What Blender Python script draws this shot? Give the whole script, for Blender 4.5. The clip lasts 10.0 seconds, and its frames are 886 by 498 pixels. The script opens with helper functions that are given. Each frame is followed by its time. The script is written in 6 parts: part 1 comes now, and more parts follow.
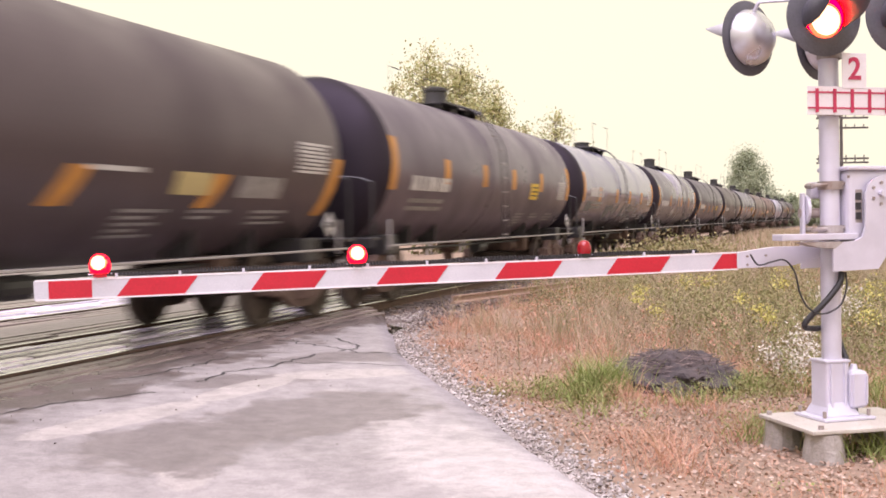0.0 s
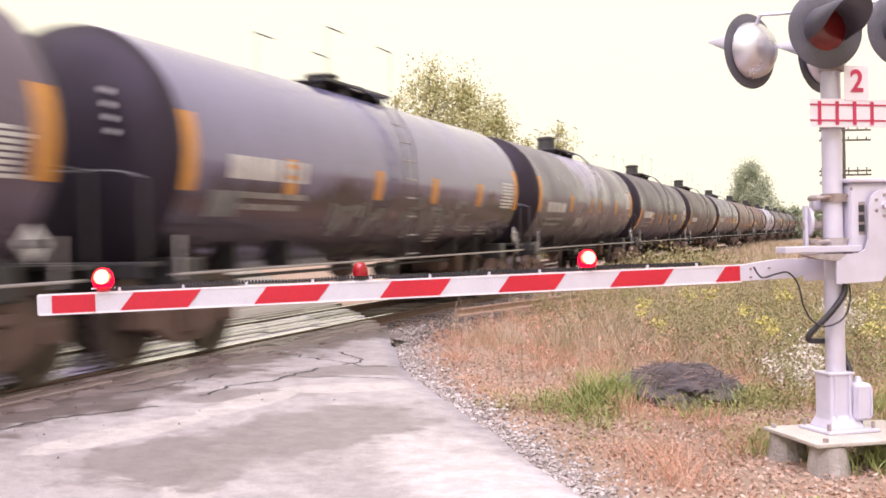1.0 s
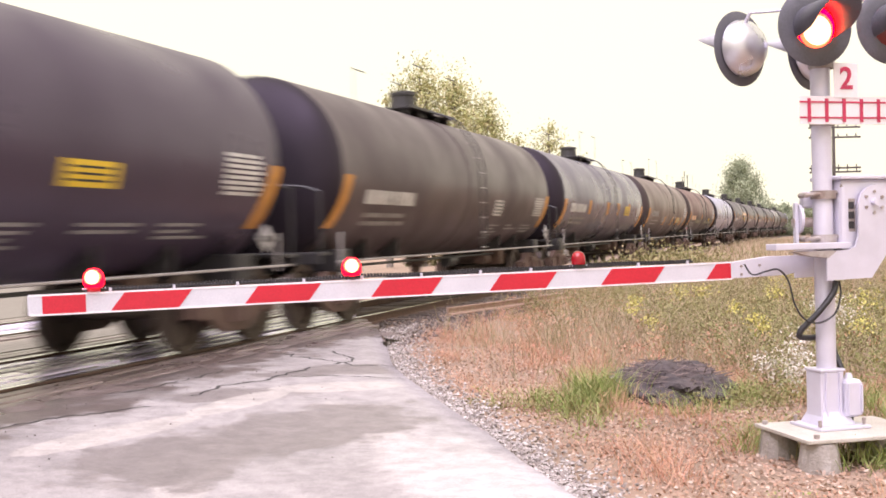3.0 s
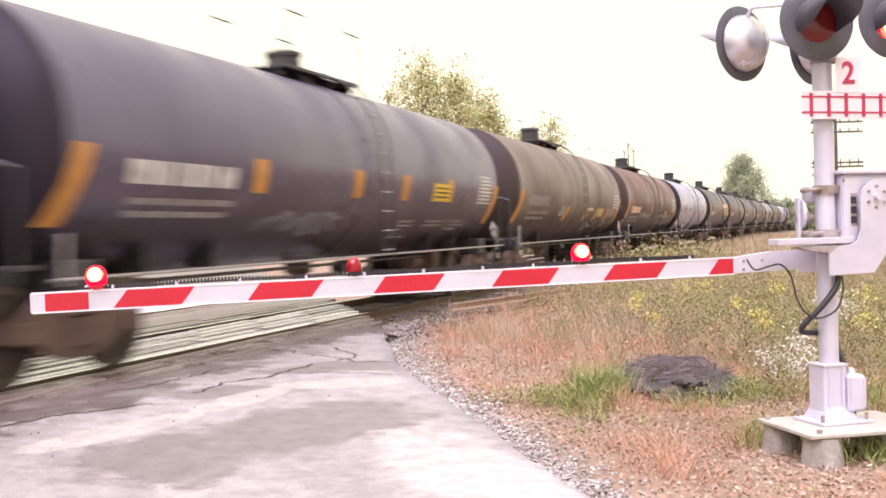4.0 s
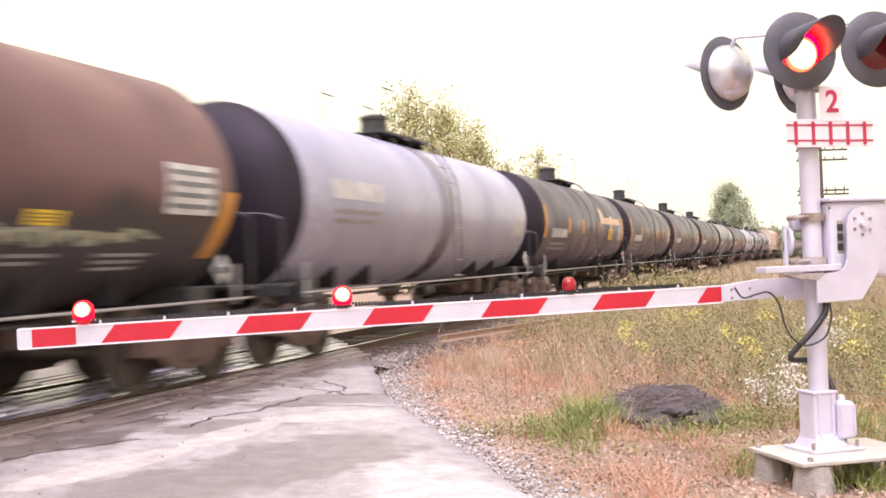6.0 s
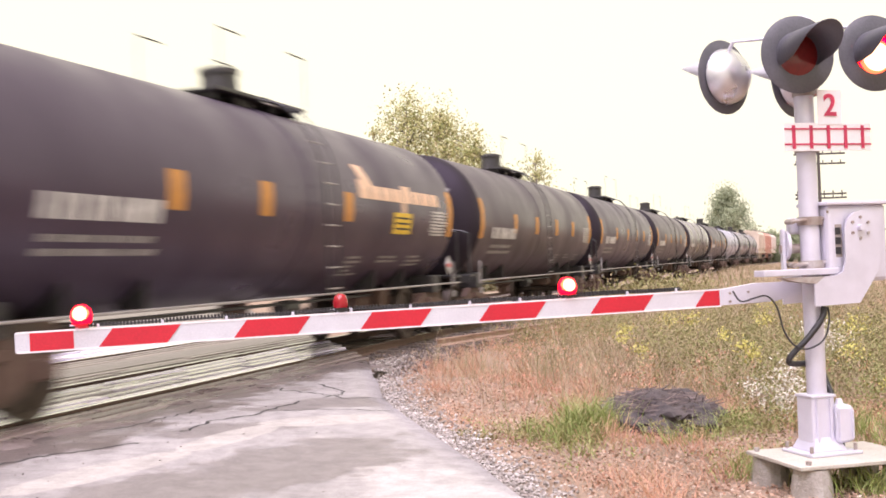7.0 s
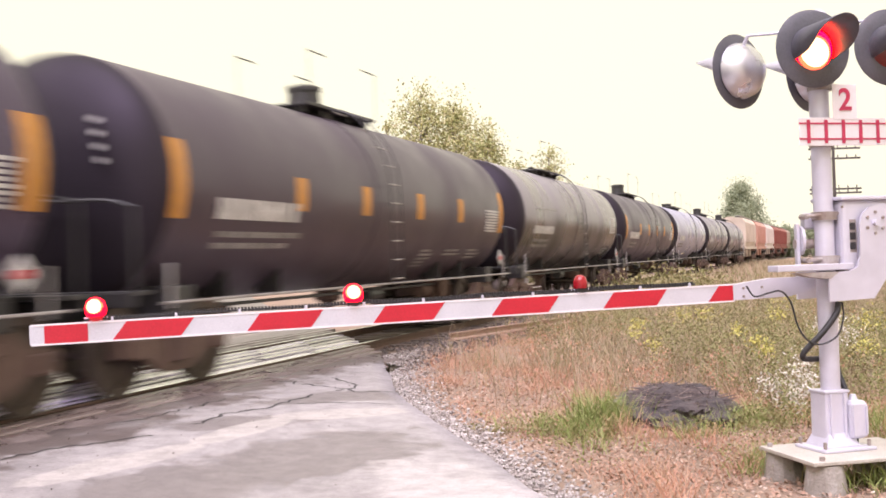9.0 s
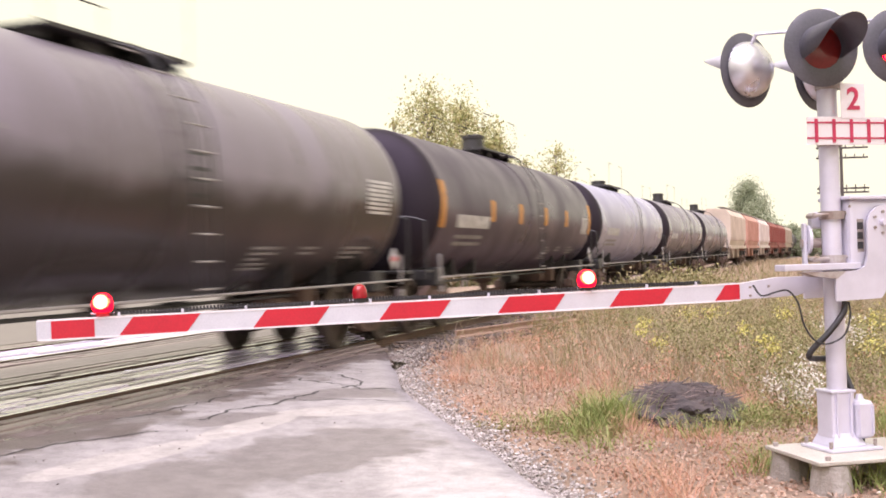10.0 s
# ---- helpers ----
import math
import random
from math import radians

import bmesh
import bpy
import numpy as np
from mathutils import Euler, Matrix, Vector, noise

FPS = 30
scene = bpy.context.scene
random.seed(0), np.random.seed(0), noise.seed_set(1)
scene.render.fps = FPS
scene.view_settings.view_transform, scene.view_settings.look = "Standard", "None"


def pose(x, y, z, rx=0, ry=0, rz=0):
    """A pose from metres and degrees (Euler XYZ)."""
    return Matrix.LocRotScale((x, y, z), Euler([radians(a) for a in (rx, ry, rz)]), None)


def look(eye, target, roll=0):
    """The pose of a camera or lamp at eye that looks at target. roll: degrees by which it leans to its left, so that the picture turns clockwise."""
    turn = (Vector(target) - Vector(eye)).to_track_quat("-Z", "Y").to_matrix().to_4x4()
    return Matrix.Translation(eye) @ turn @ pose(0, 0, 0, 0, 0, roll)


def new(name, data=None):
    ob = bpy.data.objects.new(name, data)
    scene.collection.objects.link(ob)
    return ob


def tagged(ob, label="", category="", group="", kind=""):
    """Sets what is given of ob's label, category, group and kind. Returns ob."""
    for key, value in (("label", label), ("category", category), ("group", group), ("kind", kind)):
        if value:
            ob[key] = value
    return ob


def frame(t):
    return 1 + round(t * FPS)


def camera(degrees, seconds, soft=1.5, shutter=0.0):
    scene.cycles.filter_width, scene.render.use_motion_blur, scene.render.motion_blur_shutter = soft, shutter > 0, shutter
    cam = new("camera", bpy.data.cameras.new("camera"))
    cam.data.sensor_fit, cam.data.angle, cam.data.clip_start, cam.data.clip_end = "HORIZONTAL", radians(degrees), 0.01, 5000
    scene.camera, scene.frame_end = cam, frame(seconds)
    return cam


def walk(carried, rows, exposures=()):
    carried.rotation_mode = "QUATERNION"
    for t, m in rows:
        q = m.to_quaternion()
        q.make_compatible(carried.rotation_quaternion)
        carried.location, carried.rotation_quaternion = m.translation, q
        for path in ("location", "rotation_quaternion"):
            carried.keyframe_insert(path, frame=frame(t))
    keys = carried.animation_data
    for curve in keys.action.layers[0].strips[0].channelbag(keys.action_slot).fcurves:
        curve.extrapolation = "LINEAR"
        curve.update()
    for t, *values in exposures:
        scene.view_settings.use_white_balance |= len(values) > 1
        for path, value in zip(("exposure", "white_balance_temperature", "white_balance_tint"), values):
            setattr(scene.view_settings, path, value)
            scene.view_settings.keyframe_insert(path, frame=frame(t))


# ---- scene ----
# The camera: a handheld phone that only sways and tilts
cam = camera(43.0, 10.0, soft=1.7, shutter=0.5)
SWAY = [
    (0, 0.00, -1.35, 0.92), (0.5, -0.03, -1.02, 1.06), (1, 0.14, -0.67, 1.07), (1.5, -0.01, -0.69, 0.94),
    (2, -0.06, -0.70, 0.99), (2.5, -0.25, -0.68, 1.16), (4, -0.19, -0.94, 1.53), (4.5, -0.31, -0.82, 1.33),
    (5, -0.28, -0.21, 1.53), (5.5, -0.68, 0.32, 1.99), (7, -0.93, 0.82, 2.12), (7.5, -0.41, 0.63, 1.82),
    (8, -0.44, 1.10, 1.90), (8.5, -0.42, 1.03, 1.88), (9, -0.26, 0.54, 1.95), (9.5, 0.03, 0.88, 1.76), (10, 0.07, 0.42, 1.65)]


def aim(yaw, pitch, roll):
    return (Matrix.Translation((0, 0, 1.55)) @ Matrix.Rotation(radians(yaw), 4, "Z") @ Matrix.Rotation(radians(pitch), 4, "X")
            @ Matrix.Rotation(radians(roll), 4, "Y") @ Matrix.Rotation(radians(90), 4, "X"))


walk(cam, [(t, aim(y, p, r)) for t, y, p, r in SWAY], exposures=[(0, 0.37, 6500, 22), (1, 0.53, 6500, 21), (2.5, 0.58, 6500, 19), (5.5, 0.68, 6500, 19), (8.5, 0.51, 6500, 18), (10, 0.51, 6500, 18)])

# Overcast daylight
world = bpy.data.worlds.new("overcast")
scene.world = world
world.use_nodes = True
wn, wl = world.node_tree.nodes, world.node_tree.links
sky = wn.new("ShaderNodeTexSky")
sky.sky_type, sky.sun_disc = "NISHITA", False
sky.sun_elevation, sky.sun_rotation, sky.dust_density = radians(50), radians(200), 4.0
grey = wn.new("ShaderNodeHueSaturation")
grey.inputs["Saturation"].default_value = 0.1
grey.inputs["Value"].default_value = 0.08
wl.new(sky.outputs[0], grey.inputs["Color"])
cloud = wn.new("ShaderNodeMix")
cloud.data_type, cloud.inputs["Factor"].default_value = "RGBA", 0.9
cloud.inputs["B"].default_value = (0.90, 0.875, 0.645, 1)
wl.new(grey.outputs[0], cloud.inputs["A"])
wl.new(cloud.outputs["Result"], wn["Background"].inputs["Color"])
wn["Background"].inputs["Strength"].default_value = 1.0
sun = new("sun", bpy.data.lights.new("sun", "SUN"))
sun.data.energy, sun.data.angle, sun.data.color = 3.9, radians(60), (1.0, 0.93, 1.12)
sun.matrix_world = look((0, 0, 30), (math.sin(radians(200)) * -14, math.cos(radians(200)) * -14, 0))


# ---- materials ----
def mat(name, base, rough=0.6, metal=0.0, spots=None, scale=6.0, amount=0.5, fine=60.0, bump=0.15, stretch=(1, 1, 1), island=None, coords="Object", random_tint=0.0, emit=0.0, rough_var=0.0, sheen=(1, 1, 1), spec=0.5):
    """Base colour broken by a large stain noise and a fine grain, with relief."""
    m = bpy.data.materials.new(name)
    m.use_nodes = True
    n, l = m.node_tree.nodes, m.node_tree.links
    b = n["Principled BSDF"]
    b.inputs["Roughness"].default_value, b.inputs["Metallic"].default_value = rough, metal
    tc = n.new("ShaderNodeTexCoord")
    mp = n.new("ShaderNodeMapping")
    mp.inputs["Scale"].default_value = stretch
    l.new(tc.outputs[coords], mp.inputs["Vector"])
    big, small = n.new("ShaderNodeTexNoise"), n.new("ShaderNodeTexNoise")
    big.inputs["Scale"].default_value, big.inputs["Detail"].default_value = scale, 6
    small.inputs["Scale"].default_value, small.inputs["Detail"].default_value = fine, 3
    for q in (big, small):
        l.new(mp.outputs[0], q.inputs["Vector"])
    ramp = n.new("ShaderNodeValToRGB")
    ramp.color_ramp.elements[0].position, ramp.color_ramp.elements[1].position = 0.36, 0.66
    spots = spots or tuple(c * 0.7 for c in base)
    ramp.color_ramp.elements[0].color, ramp.color_ramp.elements[1].color = (*base, 1), (*(base[i] * (1 - amount) + spots[i] * amount for i in range(3)), 1)
    if island:
        src = n.new("ShaderNodeNewGeometry").outputs["Random Per Island"]
        ramp.color_ramp.interpolation = "LINEAR"
        cols = island
        ramp.color_ramp.elements[0].position, ramp.color_ramp.elements[0].color = 0, (*cols[0], 1)
        ramp.color_ramp.elements[1].position, ramp.color_ramp.elements[1].color = 1, (*cols[-1], 1)
        for i, c in enumerate(cols[1:-1], 1):
            e = ramp.color_ramp.elements.new(i / (len(cols) - 1))
            e.color = (*c, 1)
        l.new(src, ramp.inputs["Fac"])
    else:
        l.new(big.outputs[0], ramp.inputs["Fac"])
    grain = n.new("ShaderNodeMix")
    grain.data_type, grain.blend_type, grain.inputs["Factor"].default_value = "RGBA", "OVERLAY", 0.25
    l.new(ramp.outputs[0], grain.inputs["A"])
    l.new(small.outputs[0], grain.inputs["B"])
    out = grain.outputs["Result"]
    if random_tint:
        info, hsv = n.new("ShaderNodeObjectInfo"), n.new("ShaderNodeHueSaturation")
        mr = n.new("ShaderNodeMapRange")
        mr.inputs["To Min"].default_value, mr.inputs["To Max"].default_value = 1 - random_tint, 1 + random_tint
        l.new(info.outputs["Random"], mr.inputs["Value"])
        l.new(mr.outputs[0], hsv.inputs["Value"])
        l.new(out, hsv.inputs["Color"])
        out = hsv.outputs[0]
    l.new(out, b.inputs["Base Color"])
    if rough_var:
        rr = n.new("ShaderNodeMapRange")
        rr.inputs["From Min"].default_value, rr.inputs["From Max"].default_value = 0.35, 0.65
        rr.inputs["To Min"].default_value, rr.inputs["To Max"].default_value = max(0.05, rough - rough_var), min(1, rough + rough_var)
        l.new(big.outputs[0], rr.inputs["Value"])
        l.new(rr.outputs[0], b.inputs["Roughness"])
    b.inputs["Specular IOR Level"].default_value = spec
    b.inputs["Specular Tint"].default_value = (*sheen, 1)
    if bump:
        bp = n.new("ShaderNodeBump")
        bp.inputs["Strength"].default_value, bp.inputs["Distance"].default_value = bump, 0.02
        l.new(small.outputs[0], bp.inputs["Height"])
        l.new(bp.outputs[0], b.inputs["Normal"])
    if emit:
        b.inputs["Emission Color"].default_value, b.inputs["Emission Strength"].default_value = (*base, 1), emit
    return m


def asphalt():
    """Worn asphalt with damp stains, pale repairs and mud carried off the crossing."""
    m = bpy.data.materials.new("worn_asphalt")
    m.use_nodes = True
    n, l = m.node_tree.nodes, m.node_tree.links
    b = n["Principled BSDF"]
    tc = n.new("ShaderNodeTexCoord")

    def tex(scale, detail, rough, at=0.0):
        mp, t = n.new("ShaderNodeMapping"), n.new("ShaderNodeTexNoise")
        mp.inputs["Location"].default_value = (at, at * 0.7, 0)
        t.inputs["Scale"].default_value, t.inputs["Detail"].default_value, t.inputs["Roughness"].default_value = scale, detail, rough
        l.new(tc.outputs["Object"], mp.inputs["Vector"])
        l.new(mp.outputs[0], t.inputs["Vector"])
        return t.outputs[0]

    def step(src, lo, hi):
        r = n.new("ShaderNodeMapRange")
        r.interpolation_type = "SMOOTHSTEP"
        r.inputs["From Min"].default_value, r.inputs["From Max"].default_value = lo, hi
        l.new(src, r.inputs["Value"])
        return r.outputs[0]

    def fuse(op, p, q):
        r = n.new("ShaderNodeMath")
        r.operation = op
        for i, x in enumerate((p, q)):
            if isinstance(x, float):
                r.inputs[i].default_value = x
            else:
                l.new(x, r.inputs[i])
        return r.outputs[0]

    def oval(cx, cy, rx, ry, turn):
        mp, g = n.new("ShaderNodeMapping"), n.new("ShaderNodeTexGradient")
        mp.vector_type = "TEXTURE"
        mp.inputs["Location"].default_value, mp.inputs["Rotation"].default_value, mp.inputs["Scale"].default_value = (cx, cy, 0), (0, 0, turn), (rx, ry, 5)
        g.gradient_type = "SPHERICAL"
        l.new(tc.outputs["Object"], mp.inputs["Vector"])
        l.new(mp.outputs[0], g.inputs["Vector"])
        return g.outputs["Fac"]

    def over(a, colour, mask):
        x = n.new("ShaderNodeMix")
        x.data_type = "RGBA"
        x.inputs["B"].default_value = (*colour, 1)
        l.new(mask, x.inputs["Factor"])
        if isinstance(a, tuple):
            x.inputs["A"].default_value = (*a, 1)
        else:
            l.new(a, x.inputs["A"])
        return x.outputs["Result"]

    ragged = tex(1.6, 9, 0.68, 3.0)
    col = over((0.305, 0.282, 0.278), (0.262, 0.24, 0.236), step(tex(0.5, 9, 0.66), 0.42, 0.6))
    # worn tyre lines and the thin pale repair strip
    for o, lo, hi, tone in (((-0.45, 8.7, 2.6, 0.42, -1.22), 0.70, 0.86, (0.38, 0.352, 0.335)), ((0.35, 7.0, 3.6, 1.1, -1.22), 0.66, 0.9, (0.40, 0.37, 0.36)),
                            ((-1.8, 7.2, 1.6, 0.3, -1.17), 0.74, 0.84, (0.36, 0.33, 0.315))):
        col = over(col, tone, step(fuse("ADD", fuse("MULTIPLY", oval(*o), 0.6), ragged), lo, hi))
    damp = None
    for o in ((-1.85, 7.7, 1.7, 0.85, 1.35), (-1.0, 8.9, 2.2, 1.0, 1.05), (-1.9, 10.3, 1.0, 0.55, 0.6), (-3.9, 7.6, 1.2, 0.9, 1.0), (-1.2, 12.0, 1.6, 0.6, 0.7), (-2.9, 9.9, 1.2, 0.55, 1.0)):
        v = oval(*o)
        damp = v if damp is None else fuse("MAXIMUM", damp, v)
    wet = step(fuse("ADD", fuse("MULTIPLY", damp, 0.6), ragged), 0.68, 0.80)
    col = over(col, (0.205, 0.182, 0.176), wet)
    pale = None
    for o in ((-0.98, 10.95, 1.2, 0.42, 0.52), (-1.75, 9.9, 1.4, 0.3, 1.2), (-2.4, 8.4, 1.6, 0.34, 1.1)):
        v = oval(*o)
        pale = v if pale is None else fuse("MAXIMUM", pale, v)
    col = over(col, (0.37, 0.34, 0.32), step(fuse("ADD", pale, fuse("MULTIPLY", ragged, 0.5)), 0.60, 0.68))
    sep = n.new("ShaderNodeVectorMath")
    sep.operation = "DOT_PRODUCT"
    sep.inputs[1].default_value = (-0.9486, 0.3167, 0)
    l.new(tc.outputs["Object"], sep.inputs[0])
    mud = step(fuse("ADD", sep.outputs["Value"], fuse("MULTIPLY", tex(1.3, 8, 0.68, 7.0), 3.4)), 7.25, 7.75)
    col = over(col, (0.13, 0.105, 0.098), mud)
    blotch = n.new("ShaderNodeMix")
    blotch.data_type, blotch.blend_type, blotch.inputs["Factor"].default_value = "RGBA", "OVERLAY", 0.22
    l.new(col, blotch.inputs["A"])
    l.new(step(tex(5.0, 10, 0.75, 2.0), 0.3, 0.7), blotch.inputs["B"])
    col = blotch.outputs["Result"]
    specks = step(tex(16.0, 6, 0.7, 5.0), 0.7, 0.75)
    col = over(col, (0.12, 0.10, 0.10), specks)
    grit = n.new("ShaderNodeMix")
    grit.data_type, grit.blend_type, grit.inputs["Factor"].default_value = "RGBA", "OVERLAY", 0.45
    fine = tex(70, 4, 0.7)
    l.new(col, grit.inputs["A"])
    l.new(fine, grit.inputs["B"])
    l.new(grit.outputs["Result"], b.inputs["Base Color"])
    damp_rough = n.new("ShaderNodeMapRange")
    damp_rough.inputs["To Min"].default_value, damp_rough.inputs["To Max"].default_value = 0.6, 0.42
    l.new(fuse("MAXIMUM", wet, mud), damp_rough.inputs["Value"])
    l.new(damp_rough.outputs[0], b.inputs["Roughness"])
    bp = n.new("ShaderNodeBump")
    bp.inputs["Strength"].default_value, bp.inputs["Distance"].default_value = 0.35, 0.01
    l.new(fine, bp.inputs["Height"])
    l.new(bp.outputs[0], b.inputs["Normal"])
    return m


ASPHALT = asphalt()
CRACK = mat("road_crack", (0.05, 0.045, 0.045), 0.8)
SOIL = mat("field_soil", (0.22, 0.16, 0.115), 0.95, spots=(0.31, 0.215, 0.155), scale=0.8, amount=0.9, fine=25, bump=0.6)
BALLAST = mat("ballast_bed", (0.10, 0.08, 0.075), 0.9, spots=(0.07, 0.052, 0.048), scale=3, amount=0.8, fine=22, bump=1.0)
DIRTY_STONE = mat("dirty_ballast_stone", (0.15, 0.12, 0.11), 0.9, island=[(0.09, 0.07, 0.065), (0.17, 0.14, 0.13), (0.12, 0.09, 0.08), (0.24, 0.20, 0.19)], bump=0.2)
GRAVEL = mat("gravel_stone", (0.4, 0.37, 0.36), 0.85, island=[(0.16, 0.14, 0.13), (0.4, 0.365, 0.345), (0.26, 0.225, 0.205), (0.56, 0.52, 0.5), (0.33, 0.285, 0.26), (0.22, 0.185, 0.165), (0.47, 0.43, 0.41)], bump=0.2)
LITTER = mat("leaf_litter", (0.4, 0.3, 0.25), 0.85, island=[(0.38, 0.25, 0.18), (0.27, 0.16, 0.10), (0.44, 0.33, 0.26), (0.36, 0.19, 0.12), (0.54, 0.44, 0.37), (0.23, 0.145, 0.10), (0.42, 0.29, 0.21)], bump=0)
RAIL_SIDE = mat("rusty_rail", (0.12, 0.075, 0.06), 0.7, 0.4, spots=(0.17, 0.10, 0.07), scale=8, fine=120)
OLD_RAIL = mat("dusty_rusted_rail", (0.34, 0.23, 0.18), 0.8, spots=(0.24, 0.15, 0.11), scale=6)
RAIL_TOP = mat("polished_rail_head", (0.75, 0.74, 0.76), 0.18, 1.0, scale=10, amount=0.2, bump=0.02)
TIE = mat("creosoted_tie", (0.10, 0.075, 0.065), 0.85, spots=(0.16, 0.125, 0.11), scale=4, fine=50, bump=0.6, random_tint=0.3)
DULL_PLANK = mat("damp_grey_crossing_timber", (0.3, 0.26, 0.3), 0.24, spots=(0.46, 0.4, 0.47), scale=2.6, amount=0.9, fine=40, bump=0.2, stretch=(0.25, 2, 1), random_tint=0.35, rough_var=0.12)
DIRTY_PLANK = mat("muddy_crossing_timber", (0.125, 0.088, 0.078), 0.35, spots=(0.20, 0.16, 0.15), scale=2.2, amount=0.9, fine=40, bump=0.3, stretch=(0.25, 2, 1), random_tint=0.3, rough_var=0.1)
# Wet timber; the sky's pale sheen is painted into its lilac-white colour.
PLANK = mat("sky_sheen_wet_timber", (0.42, 0.365, 0.48), 0.15, spots=(0.8, 0.71, 0.92), scale=3.0, amount=1.0, fine=40, bump=0.08, stretch=(0.3, 2, 1), random_tint=0.45, rough_var=0.07, sheen=(0.97, 0.85, 1.0), spec=0.7)
STEEL_DARK = mat("grimy_bogie_steel", (0.10, 0.06, 0.05), 0.7, 0.1, spots=(0.17, 0.105, 0.085), scale=5, fine=60, bump=0.3)
BLACK = mat("black_fittings", (0.025, 0.023, 0.026), 0.5, spots=(0.05, 0.045, 0.045), scale=5)
PIPE = mat("worn_grey_pipe", (0.42, 0.40, 0.41), 0.45, 0.5, spots=(0.25, 0.2, 0.18), scale=5)
WHEEL = mat("wheel_steel", (0.10, 0.075, 0.065), 0.55, 0.6, spots=(0.05, 0.04, 0.035), scale=4)
WHITE_MARK = mat("white_stencil", (0.62, 0.6, 0.6), 0.6, spots=(0.35, 0.33, 0.33), scale=5, amount=0.8, fine=90)
DULL_MARK = mat("dull_stencil", (0.32, 0.30, 0.30), 0.6, spots=(0.16, 0.15, 0.15), scale=7, amount=0.9, fine=90)
ORANGE = mat("orange_reflector", (0.62, 0.27, 0.04), 0.5, spots=(0.40, 0.18, 0.04), scale=6, fine=60)
YELLOW = mat("yellow_panel", (0.75, 0.50, 0.03), 0.5, spots=(0.55, 0.36, 0.03), scale=5)
PEACH = mat("peach_lettering", (0.72, 0.48, 0.33), 0.5, spots=(0.6, 0.4, 0.3), scale=5)
RED_MARK = mat("red_mark", (0.5, 0.04, 0.05), 0.5, scale=6)
GREYTAG = mat("faded_grey_scrawl", (0.20, 0.20, 0.21), 0.6, spots=(0.11, 0.11, 0.12), scale=4, amount=0.9)
GALV = mat("silver_painted_steel", (0.60, 0.58, 0.67), 0.38, 0.2, spots=(0.50, 0.48, 0.55), scale=4, amount=0.8, fine=400, bump=0.03, rough_var=0.08)
GALV_WORN = mat("stained_silver_steel", (0.42, 0.38, 0.37), 0.55, 0.4, spots=(0.24, 0.18, 0.15), scale=9, amount=0.9, fine=60, bump=0.2)
ARM_WHITE = mat("white_gate_sheeting", (0.55, 0.535, 0.585), 0.35, spots=(0.48, 0.465, 0.515), scale=4, amount=0.7, fine=120, bump=0.02)
ARM_RED = mat("red_gate_sheeting", (0.5, 0.012, 0.03), 0.4, spots=(0.42, 0.01, 0.026), scale=5, amount=0.7, fine=120, bump=0.02)
SIGN_WHITE = mat("white_sign_sheet", (0.74, 0.70, 0.73), 0.4, spots=(0.66, 0.6, 0.63), scale=4, fine=80, bump=0.02)
SIGN_RED = mat("red_sign_film", (0.5, 0.03, 0.09), 0.4, scale=5, bump=0)
DISC = mat("black_lamp_disc", (0.07, 0.067, 0.083), 0.4, spots=(0.11, 0.105, 0.125), scale=5)
LENS_OFF = mat("dark_red_lens", (0.16, 0.012, 0.012), 0.15, spots=(0.10, 0.01, 0.01), scale=25, bump=0.05)
DOME_OFF = mat("red_dome", (0.30, 0.008, 0.015), 0.15, scale=20, bump=0)
LAMP_CORE = mat("lamp_core", (1.0, 0.64, 0.34), 0.4, emit=2.4, bump=0, spec=0.1)
LAMP_RIM = mat("lamp_orange_glow", (1.0, 0.13, 0.05), 0.4, emit=2.2, bump=0, spec=0.1)
LAMP_RED = mat("lamp_red_glow", (1.0, 0.004, 0.02), 0.4, emit=2.4, bump=0, spec=0.05)
LENS_RED = mat("lens_red_glow", (1.0, 0.0014, 0.0012), 0.4, emit=95.0, bump=0, spec=0.05)
LAMP_BACK = mat("cast_aluminium_lamp_back", (0.66, 0.65, 0.7), 0.3, 0.85, spots=(0.56, 0.54, 0.58), scale=6, amount=0.8, fine=200, bump=0.05, rough_var=0.08)
RUBBER = mat("black_rubber", (0.022, 0.02, 0.023), 0.5)
CONCRETE = mat("weathered_concrete", (0.36, 0.33, 0.30), 0.85, spots=(0.24, 0.21, 0.18), scale=6, amount=0.9, fine=50, bump=0.5)
BOARD = mat("weathered_board", (0.45, 0.42, 0.37), 0.8, spots=(0.32, 0.28, 0.24), scale=5, fine=60, bump=0.3)
EARTH = mat("dark_earth", (0.045, 0.037, 0.04), 0.95, spots=(0.09, 0.072, 0.07), scale=5, amount=0.9, fine=25, bump=0.9)
TWIG = mat("dry_twig", (0.2, 0.16, 0.14), 0.9, island=[(0.06, 0.05, 0.05), (0.14, 0.11, 0.10), (0.09, 0.07, 0.07), (0.22, 0.17, 0.155)], bump=0)
RED_GRASS = mat("russet_grass", (0.4, 0.2, 0.1), 0.8, island=[(0.55, 0.26, 0.17), (0.44, 0.20, 0.125), (0.60, 0.38, 0.28), (0.36, 0.25, 0.12), (0.52, 0.25, 0.165), (0.48, 0.31, 0.21)], bump=0)
TAN_GRASS = mat("tan_weeds", (0.4, 0.3, 0.2), 0.85, island=[(0.4, 0.29, 0.2), (0.26, 0.22, 0.11), (0.48, 0.37, 0.285), (0.2, 0.2, 0.08), (0.37, 0.255, 0.175), (0.41, 0.335, 0.24)], bump=0)
